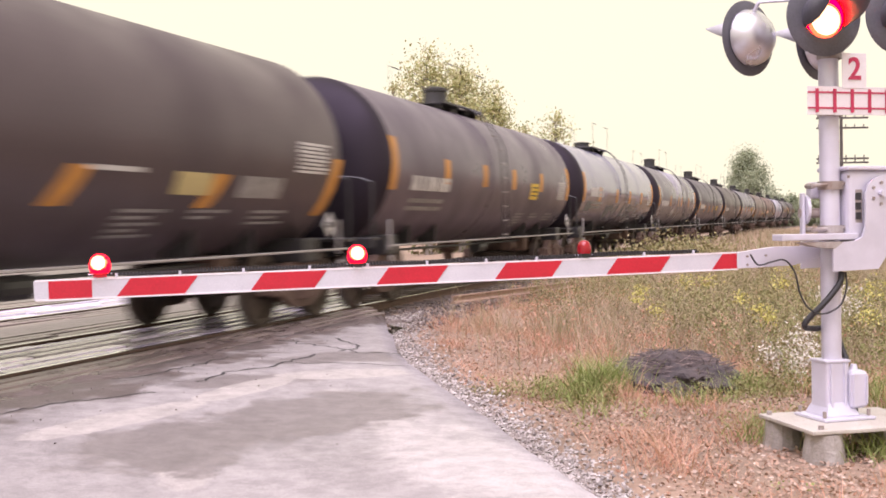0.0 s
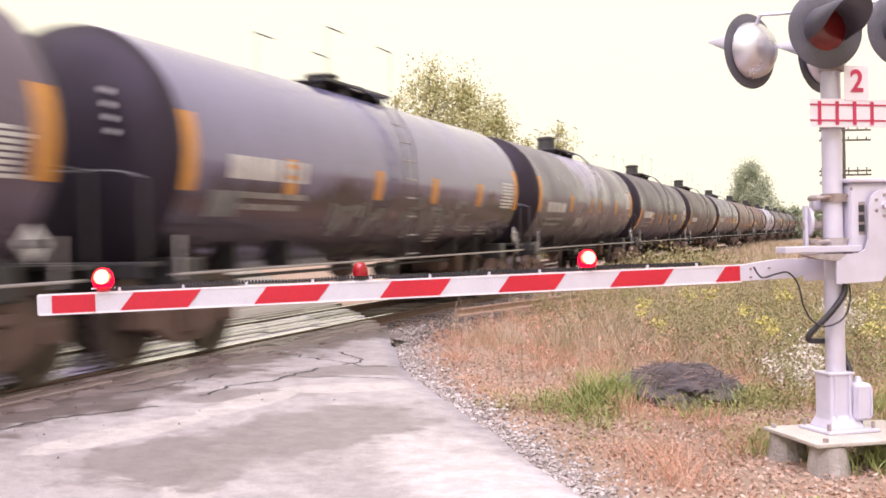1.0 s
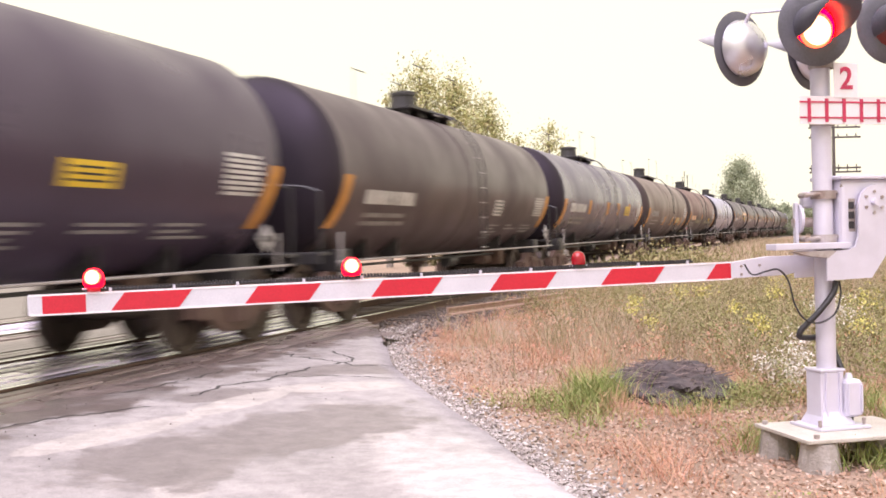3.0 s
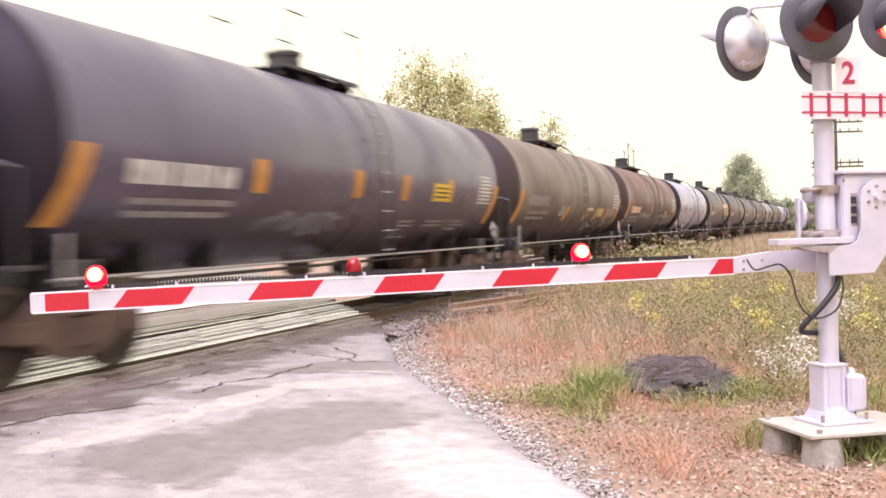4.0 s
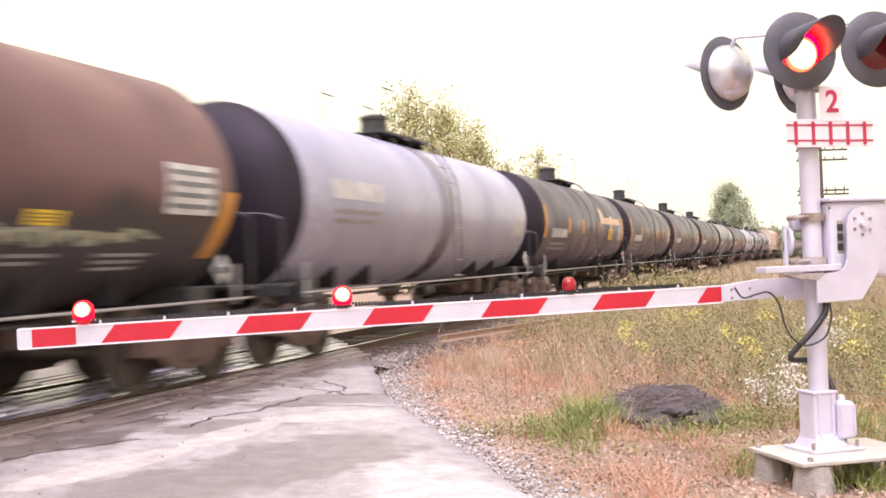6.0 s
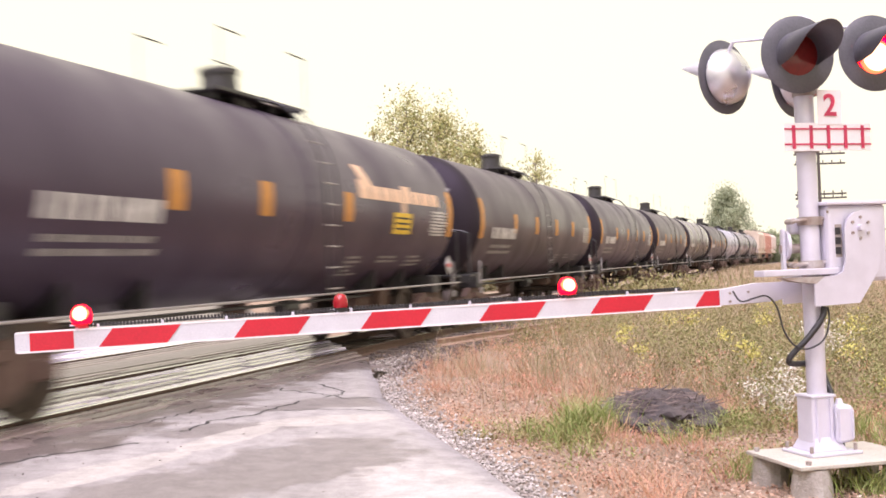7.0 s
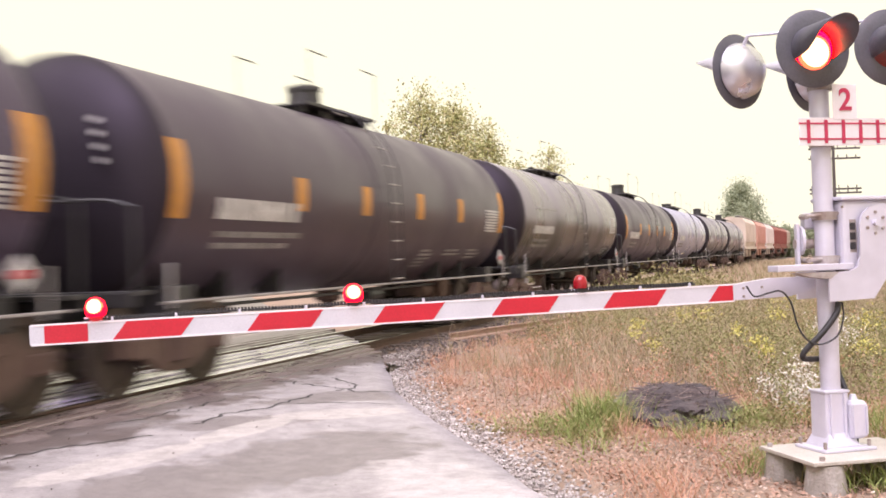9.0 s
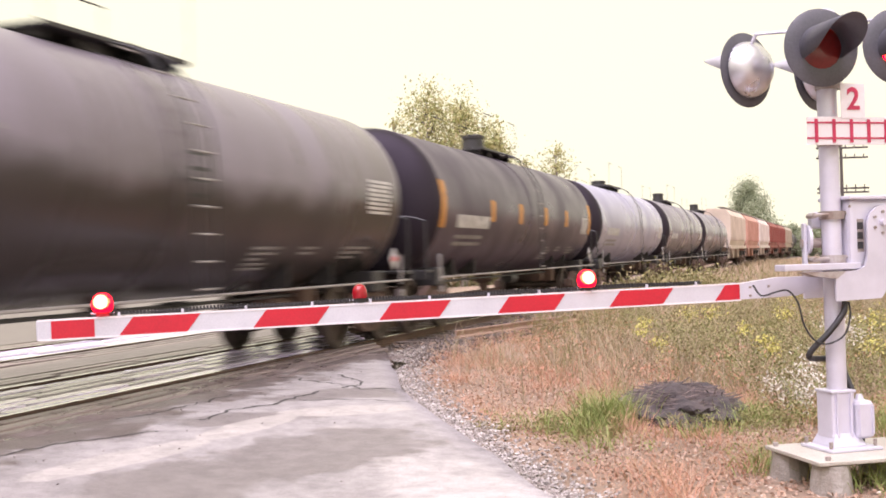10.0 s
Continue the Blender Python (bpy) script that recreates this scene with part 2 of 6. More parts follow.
GREEN_GRASS = mat("green_grass", (0.15, 0.25, 0.05), 0.7, island=[(0.20, 0.27, 0.06), (0.28, 0.33, 0.10), (0.16, 0.20, 0.05), (0.38, 0.36, 0.16)], bump=0)
DARK_WEED = mat("dark_weed_leaves", (0.1, 0.1, 0.04), 0.8, island=[(0.13, 0.125, 0.05), (0.2, 0.15, 0.08), (0.1, 0.115, 0.04), (0.23, 0.17, 0.1)], bump=0)
FRESH_WEED = mat("fresh_weed_leaves", (0.2, 0.25, 0.07), 0.75, island=[(0.17, 0.19, 0.06), (0.23, 0.235, 0.08), (0.28, 0.235, 0.11), (0.13, 0.155, 0.05)], bump=0)
WEED_GREEN = mat("olive_weed_leaves", (0.2, 0.2, 0.05), 0.75, island=[(0.19, 0.18, 0.065), (0.27, 0.235, 0.1), (0.31, 0.24, 0.13), (0.15, 0.155, 0.055), (0.25, 0.23, 0.085), (0.29, 0.21, 0.12)], bump=0)
GOLD = mat("goldenrod_bloom", (0.6, 0.5, 0.06), 0.8, island=[(0.46, 0.42, 0.10), (0.55, 0.48, 0.14), (0.36, 0.36, 0.10)], bump=0)
ASTER = mat("white_aster_bloom", (0.7, 0.66, 0.6), 0.8, island=[(0.62, 0.58, 0.52), (0.48, 0.44, 0.36), (0.7, 0.67, 0.62)], bump=0)
LEAF_A = mat("yellowing_leaves", (0.2, 0.2, 0.05), 0.7, island=[(0.35, 0.36, 0.13), (0.45, 0.41, 0.19), (0.28, 0.32, 0.11), (0.52, 0.44, 0.27), (0.38, 0.38, 0.15)], bump=0)
LEAF_B = mat("grey_green_leaves", (0.1, 0.13, 0.06), 0.75, island=[(0.26, 0.3, 0.19), (0.32, 0.35, 0.23), (0.22, 0.26, 0.16)], bump=0)
BARK = mat("grey_bark", (0.24, 0.21, 0.18), 0.9, spots=(0.26, 0.22, 0.2), scale=5, bump=0.5)
POLE_WOOD = mat("pole_timber", (0.09, 0.075, 0.07), 0.9, scale=4)


# ---- mesh helpers ----
def mesh_of(name, bm, material):
    bmesh.ops.recalc_face_normals(bm, faces=bm.faces)
    me = bpy.data.meshes.new(name)
    bm.to_mesh(me)
    bm.free()
    me.materials.append(material)
    return me


def part(name, bm, material, parent, label="", smooth=False):
    me = bm if isinstance(bm, bpy.types.Mesh) else mesh_of(name, bm, material)
    if smooth:
        me.shade_smooth()
        me.set_sharp_from_angle(angle=radians(40))
    ob = new(name, me)
    ob.parent = parent
    return tagged(ob, label)


def empty(name, m, label, category, group="", kind=""):
    ob = new(name)
    ob.empty_display_size = 0.2
    ob.matrix_basis = m
    return tagged(ob, label, category, group, kind)


def box(bm, c, size, bevel=0.0, turn=None):
    m = Matrix.Translation(c) @ (turn.to_4x4() if turn else Matrix()) @ Matrix.Diagonal((*size, 1))
    r = bmesh.ops.create_cube(bm, size=1, matrix=m)
    if bevel:
        edges = list({e for v in r["verts"] for e in v.link_edges})
        bmesh.ops.bevel(bm, geom=edges, offset=bevel, segments=2, affect="EDGES", profile=0.5)
    return bm


def rod(bm, a, b, r, seg=8, r2=None):
    a, b = Vector(a), Vector(b)
    d = b - a
    m = Matrix.Translation((a + b) / 2) @ d.to_track_quat("Z", "Y").to_matrix().to_4x4()
    bmesh.ops.create_cone(bm, cap_ends=True, segments=seg, radius1=r, radius2=r if r2 is None else r2, depth=d.length, matrix=m)
    return bm


def tube(bm, pts, r, seg=6, sub=5):
    """A smooth hose through the points."""
    p = [Vector(q) for q in pts]
    p = [p[0] * 2 - p[1], *p, p[-1] * 2 - p[-2]]
    line = []
    for i in range(1, len(p) - 2):
        for j in range(sub):
            t = j / sub
            line.append(0.5 * (2 * p[i] + (p[i + 1] - p[i - 1]) * t + (2 * p[i - 1] - 5 * p[i] + 4 * p[i + 1] - p[i + 2]) * t * t + (3 * p[i] - p[i - 1] - 3 * p[i + 1] + p[i + 2]) * t ** 3))
    line.append(p[-2])
    rings = []
    for i, c in enumerate(line):
        d = (line[min(i + 1, len(line) - 1)] - line[max(i - 1, 0)]).normalized()
        q = d.to_track_quat("Z", "Y").to_matrix()
        rings.append([bm.verts.new(c + q @ Vector((math.cos(a) * r, math.sin(a) * r, 0))) for a in (k * math.tau / seg for k in range(seg))])
    for u, v in zip(rings, rings[1:]):
        for k in range(seg):
            bm.faces.new((u[k], u[(k + 1) % seg], v[(k + 1) % seg], v[k]))
    bm.faces.new(rings[0]), bm.faces.new(rings[-1])
    return bm


def lathe(bm, profile, seg=32, m=Matrix()):
    """Turns (radius, height) about z."""
    rings = []
    for r, z in profile:
        if r < 1e-6:
            rings.append([bm.verts.new(m @ Vector((0, 0, z)))])
        else:
            rings.append([bm.verts.new(m @ Vector((r * math.cos(a), r * math.sin(a), z))) for a in (k * math.tau / seg for k in range(seg))])
    for u, v in zip(rings, rings[1:]):
        for k in range(seg):
            a, b = u[k % len(u)], u[(k + 1) % len(u)]
            c, d = v[(k + 1) % len(v)], v[k % len(v)]
            ring = [x for i, x in enumerate((a, b, c, d)) if x not in (a, b, c, d)[:i]]
            if len(ring) > 2:
                bm.faces.new(ring)
    return bm


def prism(bm, outline, depth, m=Matrix()):
    """An outline in x, z pushed through y by depth."""
    a = [bm.verts.new(m @ Vector((x, -depth / 2, z))) for x, z in outline]
    b = [bm.verts.new(m @ Vector((x, depth / 2, z))) for x, z in outline]
    bm.faces.new(a), bm.faces.new(b[::-1])
    for i in range(len(a)):
        j = (i + 1) % len(a)
        bm.faces.new((a[i], b[i], b[j], a[j]))
    return bm


def raw(name, verts, faces, material, label="", category="", kind="", smooth=False, parent=None):
    me = bpy.data.meshes.new(name)
    me.from_pydata([tuple(v) for v in verts], [], faces)
    me.materials.append(material)
    me.update()
    if smooth:
        me.shade_smooth()
    ob = new(name, me)
    ob.parent = parent
    return tagged(ob, label, category, "", kind)


# ---- the line: q is the distance across the tracks from the camera, s the way along them ----
TH, OFF, BEND, RADIUS = radians(18.46), 8.145, 25.0, 4943.0
RAIL_Z = 0.185
CT, ST = math.cos(TH), math.sin(TH)


def qs(q, s):
    return (-q * CT + s * ST, q * ST + s * CT)


def to_qs(x, y):
    return (-x * CT + y * ST, x * ST + y * CT)


def on_track(s, lat=0.0):
    """Place and heading (from x) on the train's track, lat metres towards the road user."""
    if s <= BEND:
        x, y = qs(OFF, s)
        a = TH
    else:
        x, y = qs(OFF, BEND)
        a = TH + (s - BEND) / RADIUS
        x += RADIUS * (math.cos(TH) - math.cos(a))
        y += RADIUS * (math.sin(a) - math.sin(TH))
    return x + lat * math.cos(a), y - lat * math.sin(a), math.pi / 2 - a


def road_edge(q):
    """Where along the tracks the road's right edge lies."""
    s = 4.3 + 1.69 * q
    if q > 4.6:
        s += 0.55 * min(1.9, q - 4.6)
    return s


def bump_noise(x, y, f=1.0, seed=0.0):
    return noise.noise(Vector((x * f + seed, y * f - seed, seed)))


def land(x, y):
    q, s = to_qs(x, y)
    z = -0.14 + 0.05 * bump_noise(x, y, 0.35) + 0.02 * bump_noise(x, y, 1.7, 3)
    for c in (OFF, OFF + 4.4):
        d = abs(q - c)
        if d < 3.6:
            k = min(1, max(0, (3.6 - d) / 1.8))
            z = max(z, -0.14 + 0.155 * k * k * (3 - 2 * k))
    if s < road_edge(q) + 0.25 and s > road_edge(q) - 30.3:
        z = min(z, -0.06)
    if q > 16:
        z -= min(0.8, (q - 16) * 0.05)
    return z


def road_top(q):
    def ease(t):
        t = min(1, max(0, t))
        return t * t * (3 - 2 * t)
    return 0.165 * ease((q - 2.6) / 3.4) * (1 - ease((q - 14.6) / 5))


# Ground: one sheet, fine near the crossing and coarse to the horizon
def steps(near, far, n_near, n_far):
    a = np.linspace(-near, near, n_near)
    g = near * (far / near) ** (np.arange(1, n_far + 1) / n_far)
    return np.concatenate([-g[::-1], a, g])


gx, gy = steps(26, 2500, 150, 22), steps(34, 2500, 190, 22)
gv = [(x, y + 8, land(x, y + 8)) for y in gy for x in gx]
nx = len(gx)
gf = [(j * nx + i, j * nx + i + 1, (j + 1) * nx + i + 1, (j + 1) * nx + i) for j in range(len(gy) - 1) for i in range(nx - 1)]
raw("ground", gv, gf, SOIL, "brown earth field beside the railway", "ground", "structure", smooth=True)


# Road: sheets that stop at the crossing boards
def road_sheet(name, q0, q1, nq):
    v, f, ns = [], [], 60
    for q in np.linspace(q0, q1, nq):
        e = road_edge(q)
        for i in range(ns + 1):
            s = e - 30 * (1 - i / ns)
            ragged = 0.10 * bump_noise(q * 2.2, 0.5, 1) + 0.05 * bump_noise(q * 9, 2, 1) if i == ns else 0
            x, y = qs(q, s + ragged)
            v.append((x, y, road_top(q) - (0.03 if i == ns else 0)))
    for j in range(nq - 1):
        for i in range(ns):
            f.append((j * (ns + 1) + i, j * (ns + 1) + i + 1, (j + 1) * (ns + 1) + i + 1, (j + 1) * (ns + 1) + i))
    n = len(v)
    v += [(x, y, z - 0.12) for x, y, z in v]
    rim = [i for i in range(ns + 1)], [(nq - 1) * (ns + 1) + i for i in range(ns + 1)], [j * (ns + 1) + ns for j in range(nq)]
    for line in rim:
        for a, b in zip(line, line[1:]):
            f.append((a, b, b + n, a + n))
    return raw(name, v, f, ASPHALT, "worn grey asphalt road, damp and cracked near the rails", "road", "structure", smooth=True)


GA = 0.85
road_sheet("road", -24, OFF - 1.75, 150)
road_sheet("road", OFF + 1.75, OFF + 4.4 - 1.75, 6)
road_sheet("road", OFF + 4.4 + 1.75, 48, 50)


# Rails of both tracks
def rail(c, lat, s0, s1, step, parent):
    prof = [(-0.07, -0.17), (0.07, -0.17), (0.07, -0.155), (0.012, -0.13), (0.012, -0.04), (0.036, -0.03), (0.036, -0.003), (-0.036, -0.003), (-0.036, -0.03), (-0.012, -0.04), (-0.012, -0.13), (-0.07, -0.155)]
    head = [(0.034, -0.003), (0.03, 0.0), (-0.03, 0.0), (-0.034, -0.003)]
    for name, pr, m, label in (("rail", prof, RAIL_SIDE, "rusty steel rail"), ("rail_head", head, RAIL_TOP, "polished running surface")):
        v, f, k = [], [], len(pr)
        ss = np.arange(s0, s1 + step, step)
        for s in ss:
            x, y, a = on_track(s, lat - c)
            nxx, nyy = math.sin(a), -math.cos(a)
            v += [(x + nxx * o, y + nyy * o, RAIL_Z + h) for o, h in pr]
        for i in range(len(ss) - 1):
            for j in range(k if name == "rail" else k - 1):
                f.append((i * k + j, i * k + (j + 1) % k, (i + 1) * k + (j + 1) % k, (i + 1) * k + j))
        raw(name, v, f, m, label, parent=parent)


for c in (0.0, 4.4):
    tr = empty("railway_track", Matrix(), "rusty rails on dark timber ties and ballast" if c == 0 else "second line of rails behind the train", "railway track", "railway tracks", "structure")
    for lat in (GA, -GA):
        rail(c, lat, -30, 330, 6.0, tr)
    # ballast bed
    v, f = [], []
    ss = np.arange(-30, 340, 1.0)
    lat_h = [(-2.3, -0.13), (-1.5, 0.0), (-0.8, 0.02), (0, 0.015), (0.8, 0.02), (1.5, 0.0), (2.3, -0.13)]
    for s in ss:
        for o, h in lat_h:
            x, y, a = on_track(s, o - c)
            v.append((x, y, h + 0.035 * bump_noise(x, y, 1.3, 9)))
    for i in range(len(ss) - 1):
        for j in range(6):
            f.append((i * 7 + j, i * 7 + j + 1, i * 7 + j + 8, i * 7 + j + 7))
    raw("ballast", v, f, BALLAST, "dark dirty stone ballast", parent=tr, kind="stuff")
    tie_bm = box(bmesh.new(), (0, 0, 0), (0.23, 2.6, 0.16), 0.012)
    tie_me = mesh_of("tie", tie_bm, TIE)
    e = road_edge(OFF + c)
    for i in range(130 if c == 0 else 60):
        s = e - 0.2 + i * 0.56
        x, y, a = on_track(s, -c)
        ob = part("tie", tie_me, TIE, tr)
        ob.matrix_basis = Matrix.Translation((x, y, -0.03 + random.uniform(-0.012, 0.012))) @ Matrix.Rotation(a + random.uniform(-0.03, 0.03), 4, "Z")
    # crossing boards
    cr = empty("level_crossing", Matrix(), "wet dark timber crossing boards between the rails", "level crossing", "crossing decks", "structure")
    board_me = {}
    for lo, hi in ((-1.72, -1.47), (-1.43, -1.19), (-1.14, -0.93), (-0.74, -0.49), (-0.44, -0.17), (-0.125, 0.125), (0.17, 0.44), (0.49, 0.74), (0.93, 1.14), (1.19, 1.43), (1.47, 1.72)):
        s1 = road_edge(OFF + c - (lo + hi) / 2) + random.uniform(-0.25, 0.1)
        w = round((hi - lo) * 0.86, 3)
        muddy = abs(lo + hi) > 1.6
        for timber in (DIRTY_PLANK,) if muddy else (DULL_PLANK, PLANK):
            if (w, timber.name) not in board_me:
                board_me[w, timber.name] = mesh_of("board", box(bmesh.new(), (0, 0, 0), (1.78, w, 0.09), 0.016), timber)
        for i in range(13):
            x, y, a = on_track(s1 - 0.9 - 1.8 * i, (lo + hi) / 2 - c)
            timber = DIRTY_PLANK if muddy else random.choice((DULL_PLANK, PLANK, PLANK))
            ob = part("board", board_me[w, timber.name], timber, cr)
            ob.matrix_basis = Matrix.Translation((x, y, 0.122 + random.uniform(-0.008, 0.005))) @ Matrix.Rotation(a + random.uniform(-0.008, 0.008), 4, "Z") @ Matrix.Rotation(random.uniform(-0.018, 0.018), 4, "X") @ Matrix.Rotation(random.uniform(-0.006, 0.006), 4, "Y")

# Wet mud carried over the outer boards and the end of the asphalt
MUD = mat("wet_track_mud", (0.12, 0.092, 0.085), 0.42, spots=(0.2, 0.16, 0.15), scale=3.5, amount=0.9, fine=45, bump=0.5, rough_var=0.22)
v, f = [], []
mq, ms = np.arange(5.75, 7.24, 0.045), np.arange(-4.0, 15.6, 0.09)
for q in mq:
    for t in ms:
        x, y = qs(q, t)
        rim = min(1, (q - 5.75) / 0.5, (7.24 - q) / 0.25)
        lump = 0.055 * bump_noise(q * 1.6, t * 0.55, 1.7, 5) + 0.03 * bump_noise(q, t * 0.6, 6.0, 8) + 0.012 * bump_noise(q, t, 17.0, 2)
        v.append((x, y, 0.158 - 0.05 * (1 - rim) + min(0.045, lump)))
k = len(ms)
for i in range(len(mq) - 1):
    for j in range(k - 1):
        f.append((i * k + j, i * k + j + 1, (i + 1) * k + j + 1, (i + 1) * k + j))
raw("mud", v, f, MUD, "wet brown mud lying over the crossing boards", "mud", "stuff", smooth=True)

# ---- the gate ----
U = Vector((0.962, 0.273, 0.0135)).normalized()          # along the arm, from its tip
FACE = Vector((0.273, -0.962, 0)).normalized()           # towards the road user
GATE_YAW = math.atan2(0.273, 0.962)


def gate_arm():
    a = empty("gate_arm", Matrix.Translation((-2.466, 6.762, 1.178)) @ Matrix.Rotation(GATE_YAW, 4, "Z") @ Matrix.Rotation(-0.0135, 4, "Y"),
              "lowered red and white striped crossing gate arm with three lamps", "gate arm")
    part("beam", box(bmesh.new(), (2.38, 0, 0), (4.76, 0.035, 0.12), 0.006), ARM_WHITE, a, "white reflective beam")
    for z in (0.0585, -0.0585):
        part("edge_strip", box(bmesh.new(), (2.38, -0.019, z), (4.74, 0.004, 0.012), 0.001), SIGN_WHITE, a, "bright white edge strip")
    h = 0.054
    part("stripe", prism(bmesh.new(), [(0.085, -h), (0.335, -h), (0.335, h), (0.085, h)], 0.004, Matrix.Translation((0, -0.0195, 0))), ARM_RED, a, "red reflective stripe")
    for k in range(6):
        s = 0.478 + 0.813 * k
        e = 4.75
        out = [(s, -h), (min(s + 0.406, e), -h), (min(s + 0.49, e), h), (s + 0.085, h)]
        part("stripe", prism(bmesh.new(), out, 0.004, Matrix.Translation((0, -0.0195, 0))), ARM_RED, a, "red reflective stripe")
    # cable along the top edge, with its clips
    c = bmesh.new()
    for i in range(190):
        x = 0.42 + i * 0.0212
        box(c, (x, 0.0, 0.084 + 0.004 * math.sin(x * 7)), (0.012, 0.026, 0.026))
    tube(c, [(0.36, 0, 0.078), (1.5, 0, 0.08), (3.0, 0, 0.078), (4.45, 0, 0.078)], 0.007)
    part("cable", c, RUBBER, a, "black corrugated lamp cable")
    for x in (0.48, 0.86, 1.25, 1.67, 2.05, 2.45, 2.86, 3.22, 3.6, 4.02, 4.4):
        part("clip", box(bmesh.new(), (x, -0.006, 0.072), (0.016, 0.03, 0.03), 0.003), GALV, a)
    glows = []
    for i, x in enumerate((0.385, 1.985, 3.575)):
        lamp = part("lamp", box(bmesh.new(), (x, 0, 0.08), (0.078, 0.05, 0.035), 0.006), BLACK if i else ARM_RED, a, "lamp base")
        for o in (-0.028, 0.028):
            part("bolt", rod(bmesh.new(), (x + o, -0.03, 0.062), (x + o, -0.022, 0.062), 0.007), GALV, lamp)
        part("bracket", rod(bmesh.new(), (x - 0.07, 0, 0.085), (x + 0.07, 0, 0.085), 0.006), GALV, lamp)
        if i:
            part("dome", lathe(bmesh.new(), [(0.046, 0.0), (0.05, 0.02), (0.048, 0.05), (0.036, 0.078), (0.018, 0.09), (0, 0.093)], 20, Matrix.Translation((x, 0, 0.095))), DOME_OFF, lamp, "red lens dome", True)
            # Added box behind the beam, hides the sunken glow while dark.
            part("lamp_housing", box(bmesh.new(), (x, 0.082, 0.0), (0.125, 0.125, 0.13), 0.006), BLACK, lamp, "added black box that hides the unlit glow")
        g = part("glow", lathe(bmesh.new(), [(0.0, -0.01), (0.052, 0.0), (0.064, 0.02), (0.066, 0.05), (0.056, 0.088), (0.03, 0.112), (0, 0.117)], 20), LAMP_RED, a, "lit red lamp", True)
        g.location = (x, 0, 0.094)
        core = bmesh.new()
        bmesh.ops.create_uvsphere(core, u_segments=16, v_segments=10, radius=0.055, matrix=Matrix.Translation((-0.004, -0.022, 0.055)))
        part("core", core, LAMP_RIM, g, "orange lamp glow", True)
        heart = bmesh.new()
        bmesh.ops.create_uvsphere(heart, u_segments=16, v_segments=10, radius=0.046, matrix=Matrix.Translation((-0.006, -0.038, 0.058)))
        part("heart", heart, LAMP_CORE, g, "white hot lamp heart", True)
        glows.append((g, x))
    part("adaptor", prism(bmesh.new(), [(4.74, -0.055), (5.2, -0.05), (5.42, 0.0), (5.42, 0.085), (5.05, 0.09), (4.74, 0.058)], 0.05), GALV, a, "silver arm adaptor")
    for x, z in ((4.82, 0.03), (4.82, -0.03), (4.97, 0.03), (4.97, -0.03)):
        part("bolt", rod(bmesh.new(), (x, -0.035, z), (x, -0.022, z), 0.009), GALV_WORN, a)
    return a, glows


def lamp_unit(parent, at, out, lit=True, fat=1.0):
    """A round crossing lamp: black disc, silver back, hood and red lens; out is the way it faces."""
    m = Matrix.Translation(at) @ Vector(out).to_track_quat("Z", "Y").to_matrix().to_4x4()
    turn = m @ Matrix.Rotation(0, 4, "Z")
    u = part("lamp_unit", lathe(bmesh.new(), [(0, -0.17), (0.06 * fat, -0.165), (0.12 * fat, -0.135), (0.165 * fat, -0.07), (0.175 * fat, -0.012), (0.165 * fat, -0.005)], 36, turn), LAMP_BACK, parent, "silver rounded lamp housing", True)
    part("background_disc", lathe(bmesh.new(), [(0.15, 0), (0.272, 0.0), (0.278, 0.004), (0.272, 0.009), (0.15, 0.009)], 44, turn), DISC, u, "black round background disc", True)
    part("lens", lathe(bmesh.new(), [(0.152, 0.006), (0.12, 0.02), (0.07, 0.03), (0, 0.033)], 36, turn), LENS_OFF, u, "dark red round lens", True)
    # hood: a shell over the top half of the lens, longer above
    v, f, n = [], [], 26
    upw = turn.to_3x3().inverted() @ Vector((0, 0, 1))
    a0 = math.atan2(upw.y, upw.x)
    for shell, r in ((0, 0.163), (1, 0.157)):
        for i in range(n + 1):
            a = a0 + (i / n - 0.5) * radians(236 if lit else 190)
            k = math.cos((i / n - 0.5) * math.pi)
            for d, rr in ((0.008, r), (0.05 + (0.43 if lit else 0.34) * max(0.0, k) ** (0.45 if lit else 1.0), r - 0.004 - 0.02 * k)):
                v.append(turn @ Vector((rr * math.cos(a), rr * math.sin(a), d)))
    for i in range(n):
        p, q = 2 * i, 2 * (n + 1) + 2 * i
        f += [(p, p + 1, p + 3, p + 2), (q, q + 2, q + 3, q + 1), (p + 1, q + 1, q + 3, p + 3)]
    raw("hood", v, f, DISC if lit else GALV, "black visor hood" if lit else "silver visor hood", smooth=True, parent=u)
    g = None
    if lit:
        g = part("glow", lathe(bmesh.new(), [(0.152, -0.012), (0.145, 0.004), (0.1, 0.024), (0, 0.036)], 36), LENS_RED, parent, "lit red lens", True)
        low = upw.normalized() * -0.024
        part("core", lathe(bmesh.new(), [(0.13, -0.004), (0.118, 0.026), (0.068, 0.04), (0, 0.045)], 36, Matrix.Translation((low.x, low.y, 0))), LAMP_RIM, g, "orange lamp glow", True)
        part("heart", lathe(bmesh.new(), [(0.112, 0.02), (0.1, 0.036), (0.06, 0.046), (0, 0.05)], 36, Matrix.Translation((low.x * 1.2, low.y * 1.2, 0))), LAMP_CORE, g, "white hot lamp heart", True)
        g.matrix_basis = turn @ Matrix.Translation((0, 0, 0.006))
    return g, turn


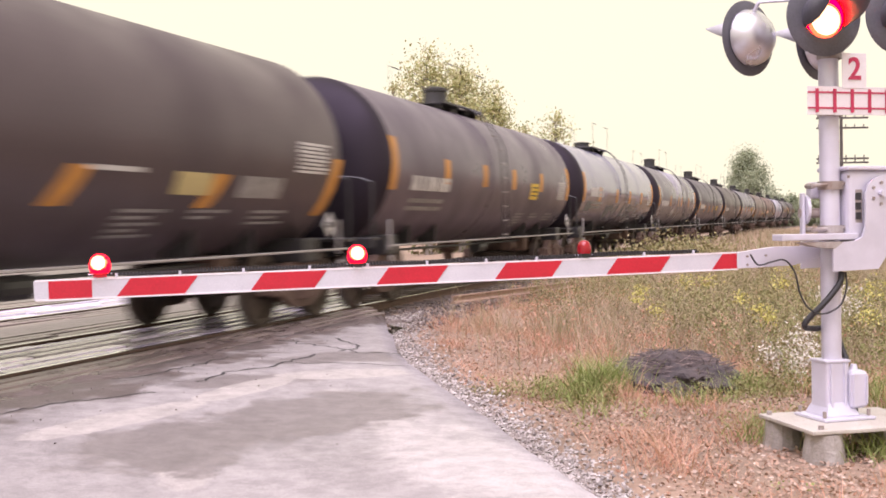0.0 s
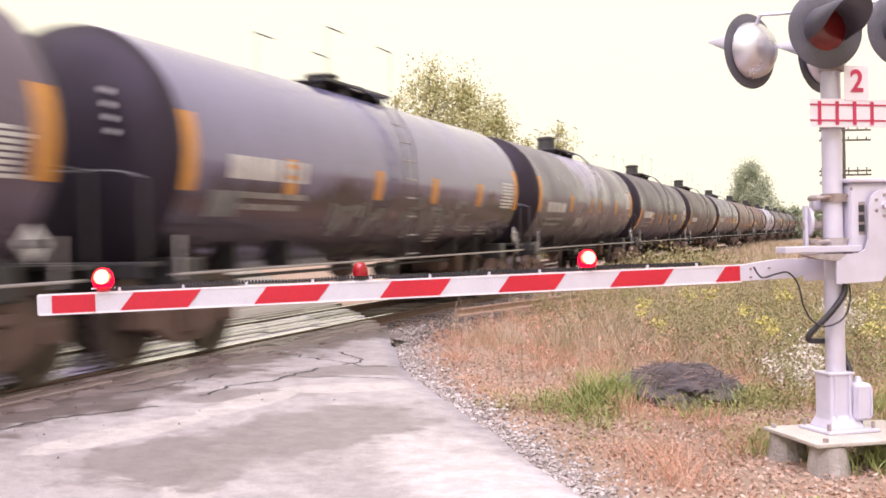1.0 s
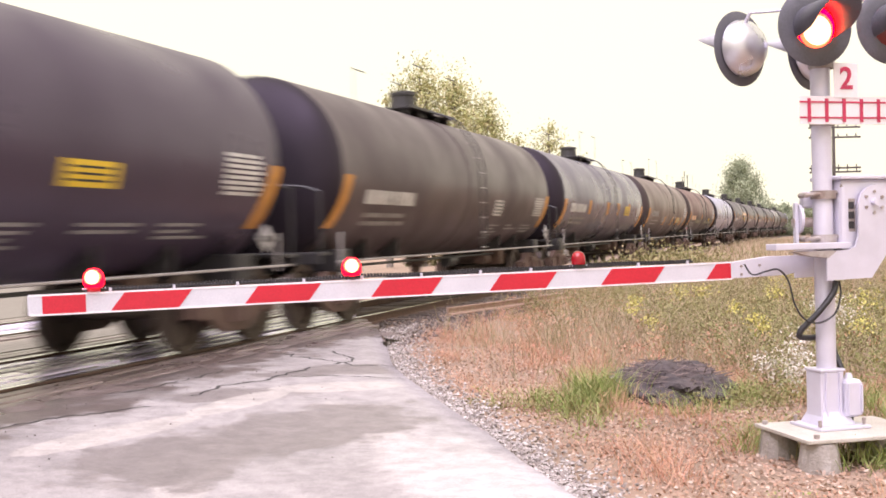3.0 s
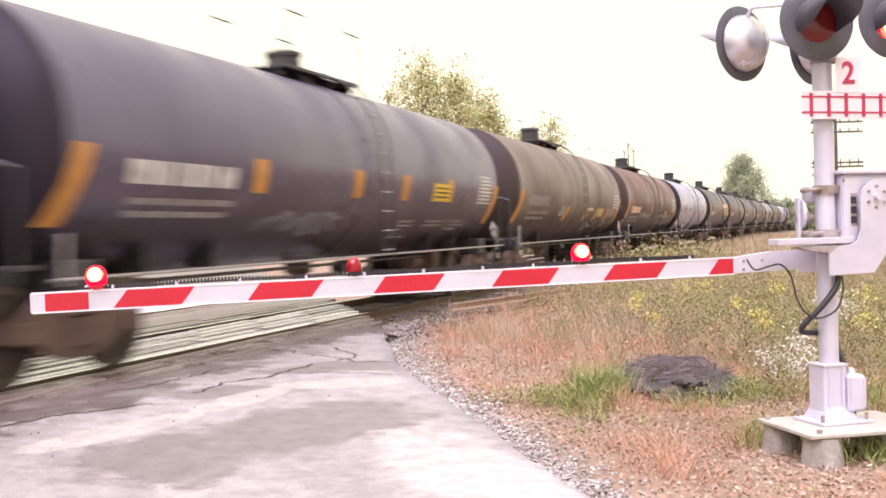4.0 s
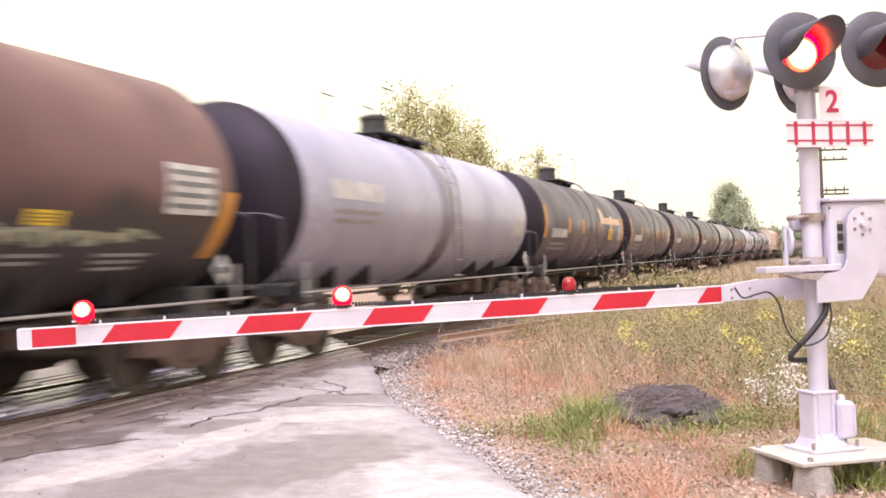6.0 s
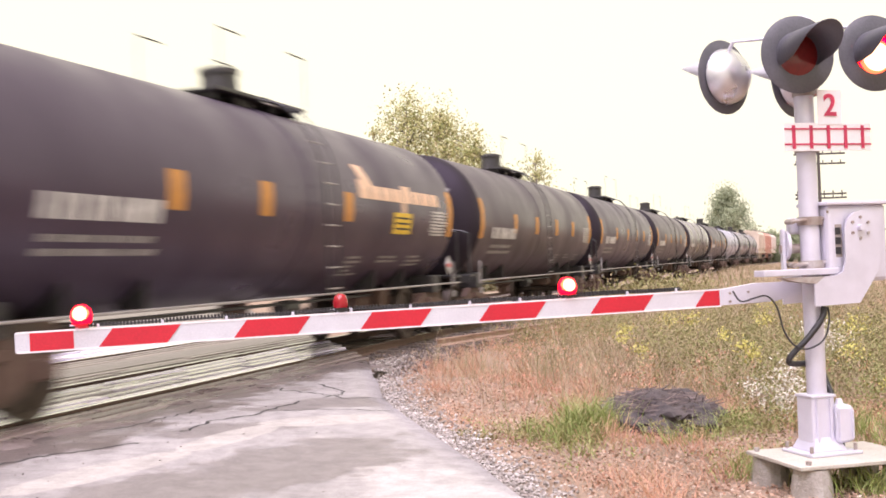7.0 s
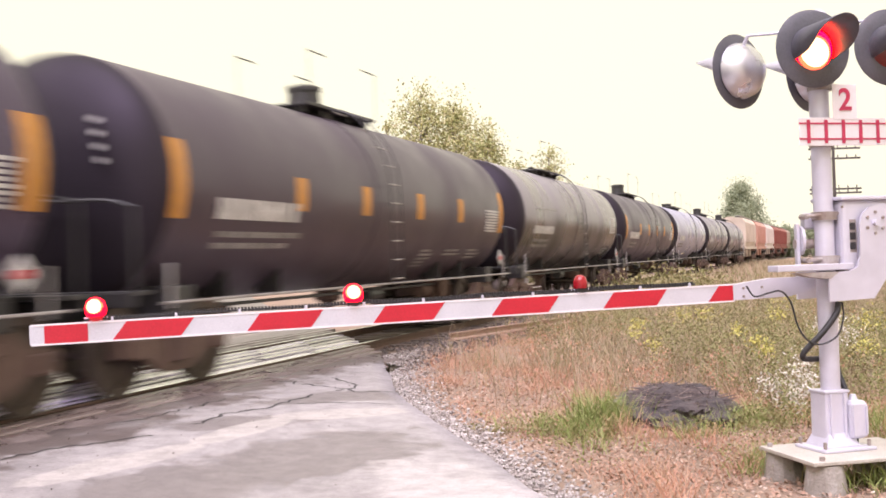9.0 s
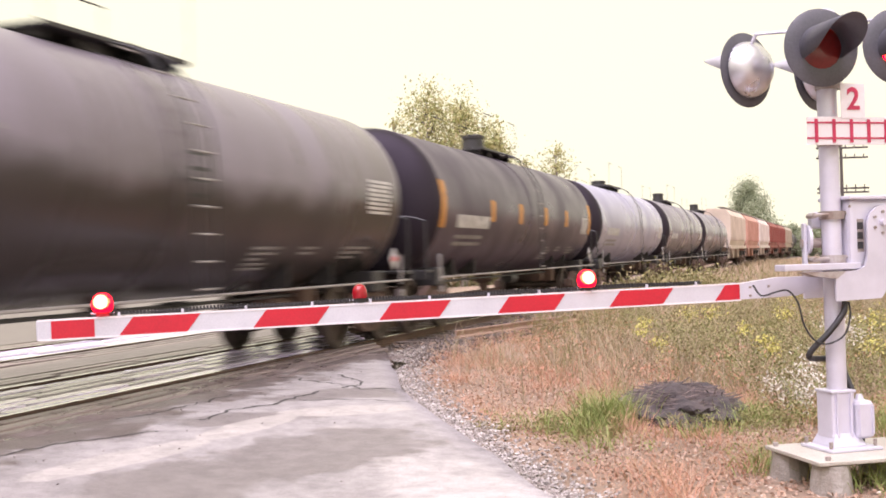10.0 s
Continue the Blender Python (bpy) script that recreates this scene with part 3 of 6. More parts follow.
def crossing_signal():
    M = Vector((2.795, 8.1, 0))
    c = empty("crossing_signal", Matrix.Translation(M), "silver painted crossing signal mast with red lamps and signs", "crossing signal")
    R = Matrix.Rotation(GATE_YAW, 4, "Z")
    part("mast", rod(bmesh.new(), (0, 0, 0.12), (-0.012, 0, 3.2), 0.07, 28), GALV, c, "silver steel pole", True)
    part("cap", lathe(bmesh.new(), [(0.075, 3.2), (0.07, 3.23), (0.03, 3.26), (0, 3.265)], 20), GALV, c, "", True)
    # foot casting
    b = part("foot", box(bmesh.new(), (-0.015, 0, 0.31), (0.19, 0.19, 0.4), 0.014, R.to_3x3()), GALV, c, "silver cast foot")
    part("flange", box(bmesh.new(), (0.01, -0.02, 0.114), (0.42, 0.38, 0.022), 0.006, R.to_3x3()), GALV, b)
    for sx in (-1, 1):
        for sy in (-1, 1):
            p = R @ Vector((0.18 * sx, 0.15 * sy - 0.02, 0))
            part("anchor_bolt", rod(bmesh.new(), (p.x, p.y, 0.13), (p.x, p.y, 0.175), 0.014, 8), GALV_WORN, b)
    fl = bmesh.new()
    bmesh.ops.create_cone(fl, cap_ends=True, segments=4, radius1=0.19, radius2=0.135, depth=0.09, matrix=Matrix.Translation((0, 0, 0.172)) @ R @ Matrix.Rotation(math.pi / 4, 4, "Z"))
    part("flare", fl, GALV, b)
    part("collar", box(bmesh.new(), (-0.015, 0, 0.512), (0.205, 0.205, 0.02), 0.006, R.to_3x3()), GALV, b)
    for o in (-0.07, 0.04):
        q = R @ Vector((o, -0.1, 0))
        part("rib", box(bmesh.new(), (q.x, q.y, 0.31), (0.018, 0.02, 0.38), 0.004, R.to_3x3()), GALV, b)
    # junction box beside the foot
    j = part("junction_box", box(bmesh.new(), (0.145, -0.03, 0.31), (0.135, 0.15, 0.27), 0.028, R.to_3x3()), GALV, c, "silver cable junction box")
    part("door_rim", box(bmesh.new(), (0.165, -0.105, 0.31), (0.112, 0.015, 0.235), 0.006, R.to_3x3()), GALV, j)
    part("latch", box(bmesh.new(), (0.21, -0.1, 0.31), (0.012, 0.035, 0.2), 0.004, R.to_3x3()), GALV, j)
    part("hub", rod(bmesh.new(), (0.145, -0.03, 0.44), (0.145, -0.03, 0.485), 0.035, 14, 0.02), GALV, j)
    part("bolt", rod(bmesh.new(), (0.15, -0.05, 0.125), (0.15, -0.05, 0.18), 0.02, 8), BLACK, j)
    # hoses
    part("hose", tube(bmesh.new(), [(0.045, -0.09, 1.15), (0.02, -0.11, 1.07), (-0.09, -0.13, 0.94), (-0.21, -0.12, 0.82), (-0.225, -0.1, 0.765), (-0.14, -0.02, 0.745), (0.0, 0.1, 0.73), (0.08, 0.12, 0.68), (0.1, 0.09, 0.6), (0.115, 0.05, 0.53), (0.12, 0.03, 0.49)], 0.022, 10), RUBBER, c, "thick black conduit hose", True)
    part("wire", tube(bmesh.new(), [(-0.62, -0.14, 1.29), (-0.57, -0.16, 1.215), (-0.47, -0.15, 1.235), (-0.38, -0.15, 1.245), (-0.31, -0.15, 1.16), (-0.27, -0.15, 1.0), (-0.2, -0.15, 0.89), (-0.1, -0.14, 0.86), (0.02, -0.13, 0.92), (0.075, -0.1, 1.05), (0.075, -0.08, 1.15)], 0.007, 6), RUBBER, c, "thin black lamp wire", True)
    # gate mechanism
    g = part("mechanism_box", box(bmesh.new(), (0.29, 0.14, 1.6), (0.5, 0.34, 0.56), 0.03, R.to_3x3()), GALV, c, "silver gate motor box")
    part("lid", box(bmesh.new(), (0.29, 0.13, 1.89), (0.54, 0.38, 0.03), 0.01, R.to_3x3()), GALV, g)
    part("louvre", box(bmesh.new(), (0.175, -0.06, 1.62), (0.06, 0.02, 0.24), 0.004, R.to_3x3()), GALV_WORN, g)
    for z in (1.55, 1.62, 1.69):
        part("slot", box(bmesh.new(), (0.172, -0.074, z), (0.045, 0.006, 0.05), 0.002, R.to_3x3()), BLACK, g)
    part("hinge", box(bmesh.new(), (0.2, -0.05, 1.83), (0.22, 0.012, 0.02), 0.003, R.to_3x3()), GALV_WORN, g)
    outline = [(-0.05, 1.16), (-0.05, 1.365), (0.13, 1.372), (0.19, 1.40), (0.215, 1.47), (0.218, 1.70), (0.245, 1.775), (0.30, 1.82), (0.37, 1.835), (0.45, 1.81), (0.5, 1.74), (0.52, 1.62), (0.5, 1.42), (0.42, 1.3), (0.32, 1.17)]
    pm = Matrix.Translation((0, -0.16, 0)) @ R
    pl = part("arm_plate", prism(bmesh.new(), outline, 0.018, pm), GALV, c, "curved silver steel side plate")
    hub = pm @ Vector((0.345, -0.01, 1.71))
    part("hub", rod(bmesh.new(), hub, hub + FACE * 0.035, 0.024, 16), GALV, pl)
    for k in range(6):
        a = k * math.tau / 6 + 0.5
        p = pm @ Vector((0.345 + 0.075 * math.cos(a), -0.009, 1.71 + 0.075 * math.sin(a)))
        part("bolt", rod(bmesh.new(), p, p + FACE * 0.012, 0.011, 8), GALV_WORN, pl)
    pm2 = Matrix.Translation((-0.06, 0.36, 0)) @ R
    part("arm_plate", prism(bmesh.new(), outline, 0.018, pm2), GALV, c, "curved silver steel side plate")
    part("cross_beam", box(bmesh.new(), (-0.15, -0.12, 1.405), (0.62, 0.13, 0.045), 0.006, R.to_3x3()), GALV, c, "silver channel beam")
    part("under_bracket", prism(bmesh.new(), [(-0.32, 1.37), (0.02, 1.37), (-0.05, 1.32), (-0.22, 1.34)], 0.1, Matrix.Translation((0, -0.12, 0)) @ R), GALV_WORN, c)
    for z in (1.77, 1.455):
        k = part("clamp", lathe(bmesh.new(), [(0.07, z - 0.03), (0.09, z - 0.03), (0.092, z + 0.03), (0.07, z + 0.03)], 24), GALV_WORN, c, "stained pole clamp")
        part("clamp_bar", rod(bmesh.new(), (-0.16, -0.085, z), (0.16, -0.03, z + 0.02), 0.014), GALV_WORN, k)
        part("clamp_bar", rod(bmesh.new(), (-0.15, 0.06, z), (-0.15, -0.09, z), 0.02), GALV_WORN, k)
    d = part("drive_disc", rod(bmesh.new(), (-0.175, 0.05, 1.6), (-0.155, 0.05, 1.6), 0.105, 28), GALV, c, "upright silver disc")
    part("shaft", rod(bmesh.new(), (-0.21, 0.05, 1.575), (0.05, 0.05, 1.575), 0.035, 14), GALV_WORN, d)
    part("stop", box(bmesh.new(), (-0.19, 0.04, 1.57), (0.025, 0.06, 0.3), 0.004), GALV, d)
    part("counter_box", box(bmesh.new(), (-0.075, 0.12, 1.74), (0.1, 0.1, 0.12), 0.015), GALV, c)
    # signs
    s = part("track_sign", box(bmesh.new(), (0.12, -0.1, 2.365), (0.72, 0.006, 0.2), 0.002, R.to_3x3()), SIGN_WHITE, c, "white sign with red rail track symbol")
    sm = Matrix.Translation((0.12, -0.1, 2.365)) @ R
    for z in (-0.052, 0.058):
        part("rail_bar", prism(bmesh.new(), [(-0.36, z - 0.006), (0.36, z - 0.006), (0.36, z + 0.006), (-0.36, z + 0.006)], 0.004, sm @ Matrix.Translation((0, -0.006, 0))), SIGN_RED, s)
    for k in range(5):
        x = -0.285 + k * 0.143
        part("tie_bar", prism(bmesh.new(), [(x - 0.013, -0.083), (x + 0.013, -0.083), (x + 0.013, 0.083), (x - 0.013, 0.083)], 0.004, sm @ Matrix.Translation((0, -0.008, 0))), SIGN_RED, s)
    n = part("number_sign", box(bmesh.new(), (0.14, -0.1, 2.578), (0.2, 0.006, 0.25), 0.002, R.to_3x3()), SIGN_WHITE, c, "small white sign with a red figure 2")
    cu = bpy.data.curves.new("figure", "FONT")
    cu.body, cu.size, cu.extrude, cu.offset, cu.align_x, cu.align_y = "2", 0.22, 0.002, 0.004, "CENTER", "CENTER"
    cu.materials.append(SIGN_RED)
    fig = new("figure", cu)
    fig.parent = n
    fig.matrix_basis = Matrix.Translation(Vector((0.14, -0.1, 2.585)) + FACE * 0.007) @ R @ Matrix.Rotation(radians(90), 4, "X")
    for z in (2.29, 2.7):
        part("sign_clamp", lathe(bmesh.new(), [(0.07, z - 0.025), (0.088, z - 0.025), (0.088, z + 0.025), (0.07, z + 0.025)], 24), GALV_WORN, c)
        part("sign_bracket", rod(bmesh.new(), (0.0, -0.07, z), R @ Vector((0.22, -0.08, z)), 0.012), GALV_WORN, c)
    # lamps: two face the road user, two face away
    glows = []
    for at, out in (((-0.11, -0.2, 2.945), (0.16, -0.986, 0.03)), ((0.5, -0.04, 2.965), (0.16, -0.986, 0.03))):
        glows.append(lamp_unit(c, at, out))
    for at, out in (((-0.52, 0.22, 2.87), (-0.56, 0.83, -0.02)), ((0.02, 0.3, 2.84), (-0.62, 0.78, -0.02))):
        lamp_unit(c, at, out, False, 1.2)
    arm = part("lamp_arm", tube(bmesh.new(), [(-0.47, 0.12, 3.115), (-0.22, 0.07, 3.12), (0.0, 0.02, 3.13), (0.3, 0.03, 3.17), (0.62, 0.05, 3.21)], 0.012, 8), GALV, c, "thin lamp arm pipe", True)
    part("drop", tube(bmesh.new(), [(-0.47, 0.12, 3.115), (-0.49, 0.15, 3.06), (-0.5, 0.18, 2.99)], 0.014, 8), GALV, arm)
    part("head_casting", box(bmesh.new(), (0.0, 0.02, 3.12), (0.2, 0.16, 0.14), 0.03, R.to_3x3()), GALV, c, "silver lamp bracket casting")
    # board on concrete blocks under the mast
    bt = Matrix.Rotation(radians(12), 4, "Z")
    bd = empty("signal_base", Matrix.Translation((2.87, 8.01, 0)) @ bt, "weathered square slab on concrete blocks under the mast", "signal base")
    part("slab", box(bmesh.new(), (0, 0, 0.088), (0.98, 0.76, 0.028), 0.006), BOARD, bd, "pale weathered slab")
    for x, y in ((-0.34, -0.26), (0.36, -0.26), (-0.36, 0.26), (0.36, 0.26)):
        b = bmesh.new()
        bmesh.ops.create_cone(b, cap_ends=True, segments=12, radius1=0.17, radius2=0.12, depth=0.36, matrix=Matrix.Translation((x, y, -0.112)))
        part("block", b, CONCRETE, bd, "rough concrete block")
    for x, y in ((-0.44, 0.31), (-0.4, -0.33), (0.4, -0.33)):
        part("bolt", rod(bmesh.new(), (x, y, 0.1), (x, y, 0.13), 0.02, 8), GALV_WORN, bd)
    return c, glows


ARM, ARM_GLOWS = gate_arm()
SIGNAL, SIGNAL_GLOWS = crossing_signal()


# ---- the train ----
TANK_R, TANK_Z = 1.48, 2.39
SPEED = 22.6
# where the rear seam of each car lies along the track at the start
SEAMS = [15.2, 31.3, 47.9, 64.4, 81.2, 97.2, 114.5, 131.1, 148.1, 163.8, 180.0, 195.9, 212.05, 228.1, 243.7, 260.2, 276.7]


def skin_patch(x0, x1, a0, a1, r, lift=0.006, seg=6, slant=0.0):
    """A thin plate that hugs the tank: a is degrees below the tank's near side horizon, negative above; slant leans its foot along x."""
    bm = bmesh.new()
    rows = []
    for k in range(seg + 1):
        a = radians(a0 + (a1 - a0) * k / seg)
        o = slant * (k / seg - 0.5)
        rows.append([bm.verts.new((x + o, -(r + l) * math.cos(a), TANK_Z - (r + l) * math.sin(a))) for x, l in ((x0, lift), (x1, lift), (x1, -0.01), (x0, -0.01))])
    for u, v in zip(rows, rows[1:]):
        for i, j in ((0, 1), (1, 2), (3, 0)):
            bm.faces.new((u[i], u[j], v[j], v[i]))
    bm.faces.new(rows[0]), bm.faces.new(rows[-1])
    return bm


def shell_mesh(half, r):
    prof = [(r - 0.02, -half), (r, -half + 0.01), (r, -half / 3), (r, half / 3), (r, half - 0.01), (r - 0.02, half)]
    m = Matrix.Translation((0, 0, TANK_Z)) @ Matrix.Rotation(radians(90), 4, "Y")
    return lathe(bmesh.new(), prof, 64, m)


def head_mesh(half, r, e):
    prof = [(r - 0.004, half - 0.005), (0.985 * r, half + 0.08), (0.93 * r, half + 0.19), (0.8 * r, half + 0.32), (0.6 * r, half + 0.42), (0.32 * r, half + 0.49), (0, half + 0.52)]
    m = Matrix.Translation((0, 0, TANK_Z)) @ Matrix.Rotation(radians(90) * e, 4, "Y")
    return lathe(bmesh.new(), prof, 64, m)


def wheelset_mesh():
    b = bmesh.new()
    m = Matrix.Rotation(radians(90), 4, "X")
    rod(b, (0, -1.02, 0), (0, 1.02, 0), 0.08, 12)
    for s in (-1, 1):
        y = GA * s
        prof = [(0.12, -0.09), (0.14, -0.05), (0.38, -0.03), (0.41, -0.065), (0.478, -0.065), (0.48, 0.05), (0.505, 0.055), (0.5, 0.08), (0.4, 0.08), (0.37, 0.03), (0.14, 0.05), (0.12, 0.09)]
        lathe(b, prof, 32, Matrix.Translation((0, y, 0)) @ m @ (Matrix.Rotation(math.pi, 4, "X") if s > 0 else Matrix()))
    return mesh_of("wheelset", b, WHEEL)


def side_frame_mesh():
    o = [(-1.12, 0.42), (-1.12, 0.62), (-0.75, 0.66), (-0.42, 0.84), (0.42, 0.84), (0.75, 0.66), (1.12, 0.62), (1.12, 0.42), (0.78, 0.44), (0.45, 0.26), (0.25, 0.2), (-0.25, 0.2), (-0.45, 0.26), (-0.78, 0.44)]
    b = prism(bmesh.new(), o, 0.14)
    for x in (-0.89, 0.89):
        box(b, (x, -0.09, 0.5), (0.24, 0.12, 0.22), 0.03)
    for x in (-0.14, 0.0, 0.14):
        rod(b, (x, -0.1, 0.32), (x, -0.1, 0.6), 0.055, 10)
    box(b, (0, -0.1, 0.68), (0.5, 0.1, 0.12), 0.02)
    return mesh_of("side_frame", b, STEEL_DARK)


WHEELSET, SIDE_FRAME = wheelset_mesh(), side_frame_mesh()
BOLSTER = mesh_of("bolster", box(bmesh.new(), (0, 0, 0.68), (0.4, 2.0, 0.26), 0.03), STEEL_DARK)
SPINNERS = []
SHARED = {}


def shared(key, make, material):
    if key not in SHARED:
        SHARED[key] = mesh_of(key[0], make(), material)
    return SHARED[key]


def bogie(car, x, spin):
    b = part("bogie", BOLSTER, STEEL_DARK, car, "grimy steel bogie")
    b.location = (x, 0, 0)
    for s in (-1, 1):
        f = part("side_frame", SIDE_FRAME, STEEL_DARK, b)
        f.matrix_basis = Matrix.Translation((0, s * 1.06, 0)) @ (Matrix.Rotation(math.pi, 4, "Z") if s > 0 else Matrix())
    for o in (-0.89, 0.89):
        w = part("wheelset", WHEELSET, WHEEL, b)
        w.location = (o, 0, 0.48)
        if spin:
            SPINNERS.append((w, o))


def running_gear(car, half, spin):
    for s in (-1, 1):
        bogie(car, s * (half - 0.55), spin)
        h = round(half, 2)
        part("saddle", shared(("saddle", h, s), lambda: box(box(bmesh.new(), (s * (half - 0.5), 0, 1.0), (0.5, 2.5, 0.35), 0.03), (s * (half + 0.35), 0, 0.95), (1.3, 0.5, 0.3), 0.03), BLACK), BLACK, car, "tank saddle and stub sill")
        part("end_platform", shared(("end_platform", h, s), lambda: box(box(bmesh.new(), (s * (half + 0.55), 0, 1.12), (0.35, 2.8, 0.05), 0.01), (s * (half + 0.7), 0, 1.05), (0.06, 2.8, 0.16), 0.01), BLACK), BLACK, car)
        part("coupler", shared(("coupler", h, s), lambda: box(rod(bmesh.new(), (s * (half + 0.6), 0, 0.85), (s * (half + 1.0), 0, 0.85), 0.09, 10), (s * (half + 1.0), 0, 0.85), (0.24, 0.28, 0.3), 0.05), STEEL_DARK), STEEL_DARK, car)
        def rails():
            b = bmesh.new()
            for y in (-1.36, 1.36):
                rod(b, (s * (half + 0.62), y, 1.1), (s * (half + 0.62), y, 2.05), 0.022)
            tube(b, [(s * (half + 0.62), -1.36, 2.03), (s * (half + 0.64), -1.0, 2.12), (s * (half + 0.64), 0, 2.13), (s * (half + 0.64), 1.0, 2.12), (s * (half + 0.62), 1.36, 2.03)], 0.022, 6, 3)
            return b
        part("end_handrail", shared(("end_handrail", h, s), rails, BLACK), BLACK, car, "bent pipe handrail")
        part("end_post", shared(("end_post", h, s), lambda: box(box(bmesh.new(), (s * (half + 0.05), -1.43, 1.18), (0.05, 0.04, 0.5), 0.008), (s * (half + 0.05), -1.45, 0.78), (0.1, 0.05, 0.12), 0.01), PIPE), PIPE, car, "grey end step and grab iron")
        part("brake_valve" if s > 0 else "brake_cylinder", shared(("brake", h, s), lambda: rod(box(bmesh.new(), (s * (half - 2.0), -0.5, 0.78), (0.5, 0.45, 0.4), 0.05), (s * (half - 2.9), -0.4, 0.75), (s * (half - 2.3), -0.4, 0.75), 0.14, 14), STEEL_DARK), STEEL_DARK, car)


def tank_car(k, label, paint, half, style):
    car = empty("tank_car", Matrix(), label, "tank car", "tank cars of the train")
    r = TANK_R * style.get("r", 1.0)
    part("tank", mesh_of("tank", shell_mesh(half, r), paint), paint, car, "", True)
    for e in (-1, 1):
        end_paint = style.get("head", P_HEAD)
        part("tank_head", mesh_of("tank_head", head_mesh(half, r, e), end_paint), end_paint, car, "dished tank end, coloured dark for shade", True)
    running_gear(car, half, k < 16)
    h = round(half, 2)
    top = TANK_Z + r
    big = style.get("dome", 1.0)
    # rolled strap under the centre ladder
    mid = style.get("mid", 0.0)
    roof_mid = mid if mid > 0 else 0.3 * mid
    cs = part("centre_strap", skin_patch(-0.28, 0.42, -80, 80, r, 0.010, 28), style.get("strap", paint), car, "", True)
    dk = part("walkway", box(bmesh.new(), (0.1, 0, top + 0.055), (2.9, 1.2, 0.03), 0.006), BLACK, car, "black roof walkway round the manway")
    cs.location.x, dk.location.x = mid, roof_mid
    for x in (-1.2, -0.5, 0.6, 1.4):
        part("support", box(bmesh.new(), (x, 0, top - 0.01), (0.06, 1.0, 0.11), 0.01), BLACK, dk)
    part("kick_plate", box(bmesh.new(), (0.1, -0.6, top + 0.07), (2.9, 0.02, 0.05), 0.004), BLACK, dk)
    mw = part("manway", lathe(bmesh.new(), [(0.46, top - 0.08), (0.46, top + 0.13), (0.28, top + 0.15), (0.26, top + 0.42 * big), (0.29, top + 0.43 * big), (0.29, top + 0.5 * big), (0.15, top + 0.54 * big), (0, top + 0.55 * big)], 24, Matrix.Translation((-0.15, 0, 0))), BLACK, car, "black bolted manway housing", True)
    mw.location.x = roof_mid
    part("valve", rod(bmesh.new(), (0.4, 0.1, top), (0.4, 0.1, top + 0.28), 0.09, 12), BLACK, mw)
    part("hatch", rod(bmesh.new(), (0.75, -0.1, top), (0.75, -0.1, top + 0.2), 0.25, 16), BLACK, mw)
    if style.get("mast"):
        for x, hh in ((-1.1, 0.75), (-0.1, 1.15), (1.45, 0.95)):
            ms = part("roof_post", rod(bmesh.new(), (x, -0.3, top), (x, -0.3, top + hh), 0.022, 8), BLACK, car, "black roof rail post")
            part("rail_arm", rod(bmesh.new(), (x - 0.35, -0.3, top + hh), (x + 0.4, -0.3, top + hh), 0.018, 6), BLACK, ms)
    for x, e in ((-1.3, 1), (1.5, -1)):
        for y in (-0.64, 0.64):
            o = part("guard_post", shared(("guard_post",), lambda: rod(bmesh.new(), (0, 0, 0.1), (0, 0, 0.9), 0.006, 6), BLACK), BLACK, car)
            o.location = (x + roof_mid, y, top)
            o = part("guard_rail", shared(("guard_rail",), lambda: rod(bmesh.new(), (-0.02, 0, 0), (0.62, 0, 0), 0.013, 6), BLACK), BLACK, car)
            o.matrix_basis = Matrix.Translation((x + roof_mid, y, top + 0.9)) @ Matrix.Rotation(0 if e > 0 else math.pi, 4, "Z")

    ld = None
    for x in (-0.06, 0.38):
        o = part("ladder" if ld is None else "stringer", shared(("stringer", round(r, 3), x), lambda: tube(bmesh.new(), [(x, -0.6, top + 0.06), (x, -1.05, top - 0.12), (x, -r - 0.02, TANK_Z + 0.75), (x, -r - 0.14, TANK_Z + 0.1), (x, -r - 0.14, 1.0)], 0.013, 6, 4), BLACK), BLACK, car if ld is None else ld, "steel side ladder with grey rungs" if ld is None else "")
        if ld is None:
            ld = o
            ld.location.x = mid
    for i in range(10):
        z = 1.08 + i * 0.31
        yy = -r - 0.14 if z < TANK_Z + 0.2 else -math.sqrt(max(0.2, (r + 0.14) ** 2 - (z - TANK_Z) ** 2))
        o = part("rung", shared(("rung",), lambda: rod(bmesh.new(), (-0.06, 0, 0), (0.38, 0, 0), 0.014, 6), PIPE), PIPE, ld)
        o.location = (0, yy, z)
    part("brake_pipe", shared(("brake_pipe", h), lambda: rod(rod(bmesh.new(), (-half + 1.2, -0.55, 0.86), (half - 1.2, -0.55, 0.86), 0.025, 6), (0.9, -0.5, 0.78), (1.5, -0.5, 0.78), 0.13, 12), BLACK), BLACK, car, "brake pipe and reservoir under the belly")

    def side_rail():
        b = bmesh.new()
        for y in (-1.5, 1.5):
            rod(b, (-half - 0.3, y, 1.0), (half + 0.3, y, 1.0), 0.017, 6)
        return b
    part("side_rail", shared(("side_rail", h), side_rail, PIPE), PIPE, car, "long pipe handrail along the sill")
    for x in (-half + 1.9, -half + 3.4, half - 3.4, half - 1.9):
        part("belly_brace", box(bmesh.new(), (x, -0.85, TANK_Z - r * 0.83), (0.04, 0.4, 0.34), 0.01), BLACK, car)
    part("outlet", lathe(bmesh.new(), [(0.22, 0.95), (0.24, 0.75), (0.12, 0.68), (0.1, 0.5), (0, 0.5)], 16, Matrix.Translation((0.4, 0, 0))), STEEL_DARK, car, "bottom outlet valve")
    # markings
    st = style.get("stripes", "full")
    col = style.get("stripe_mat", ORANGE)
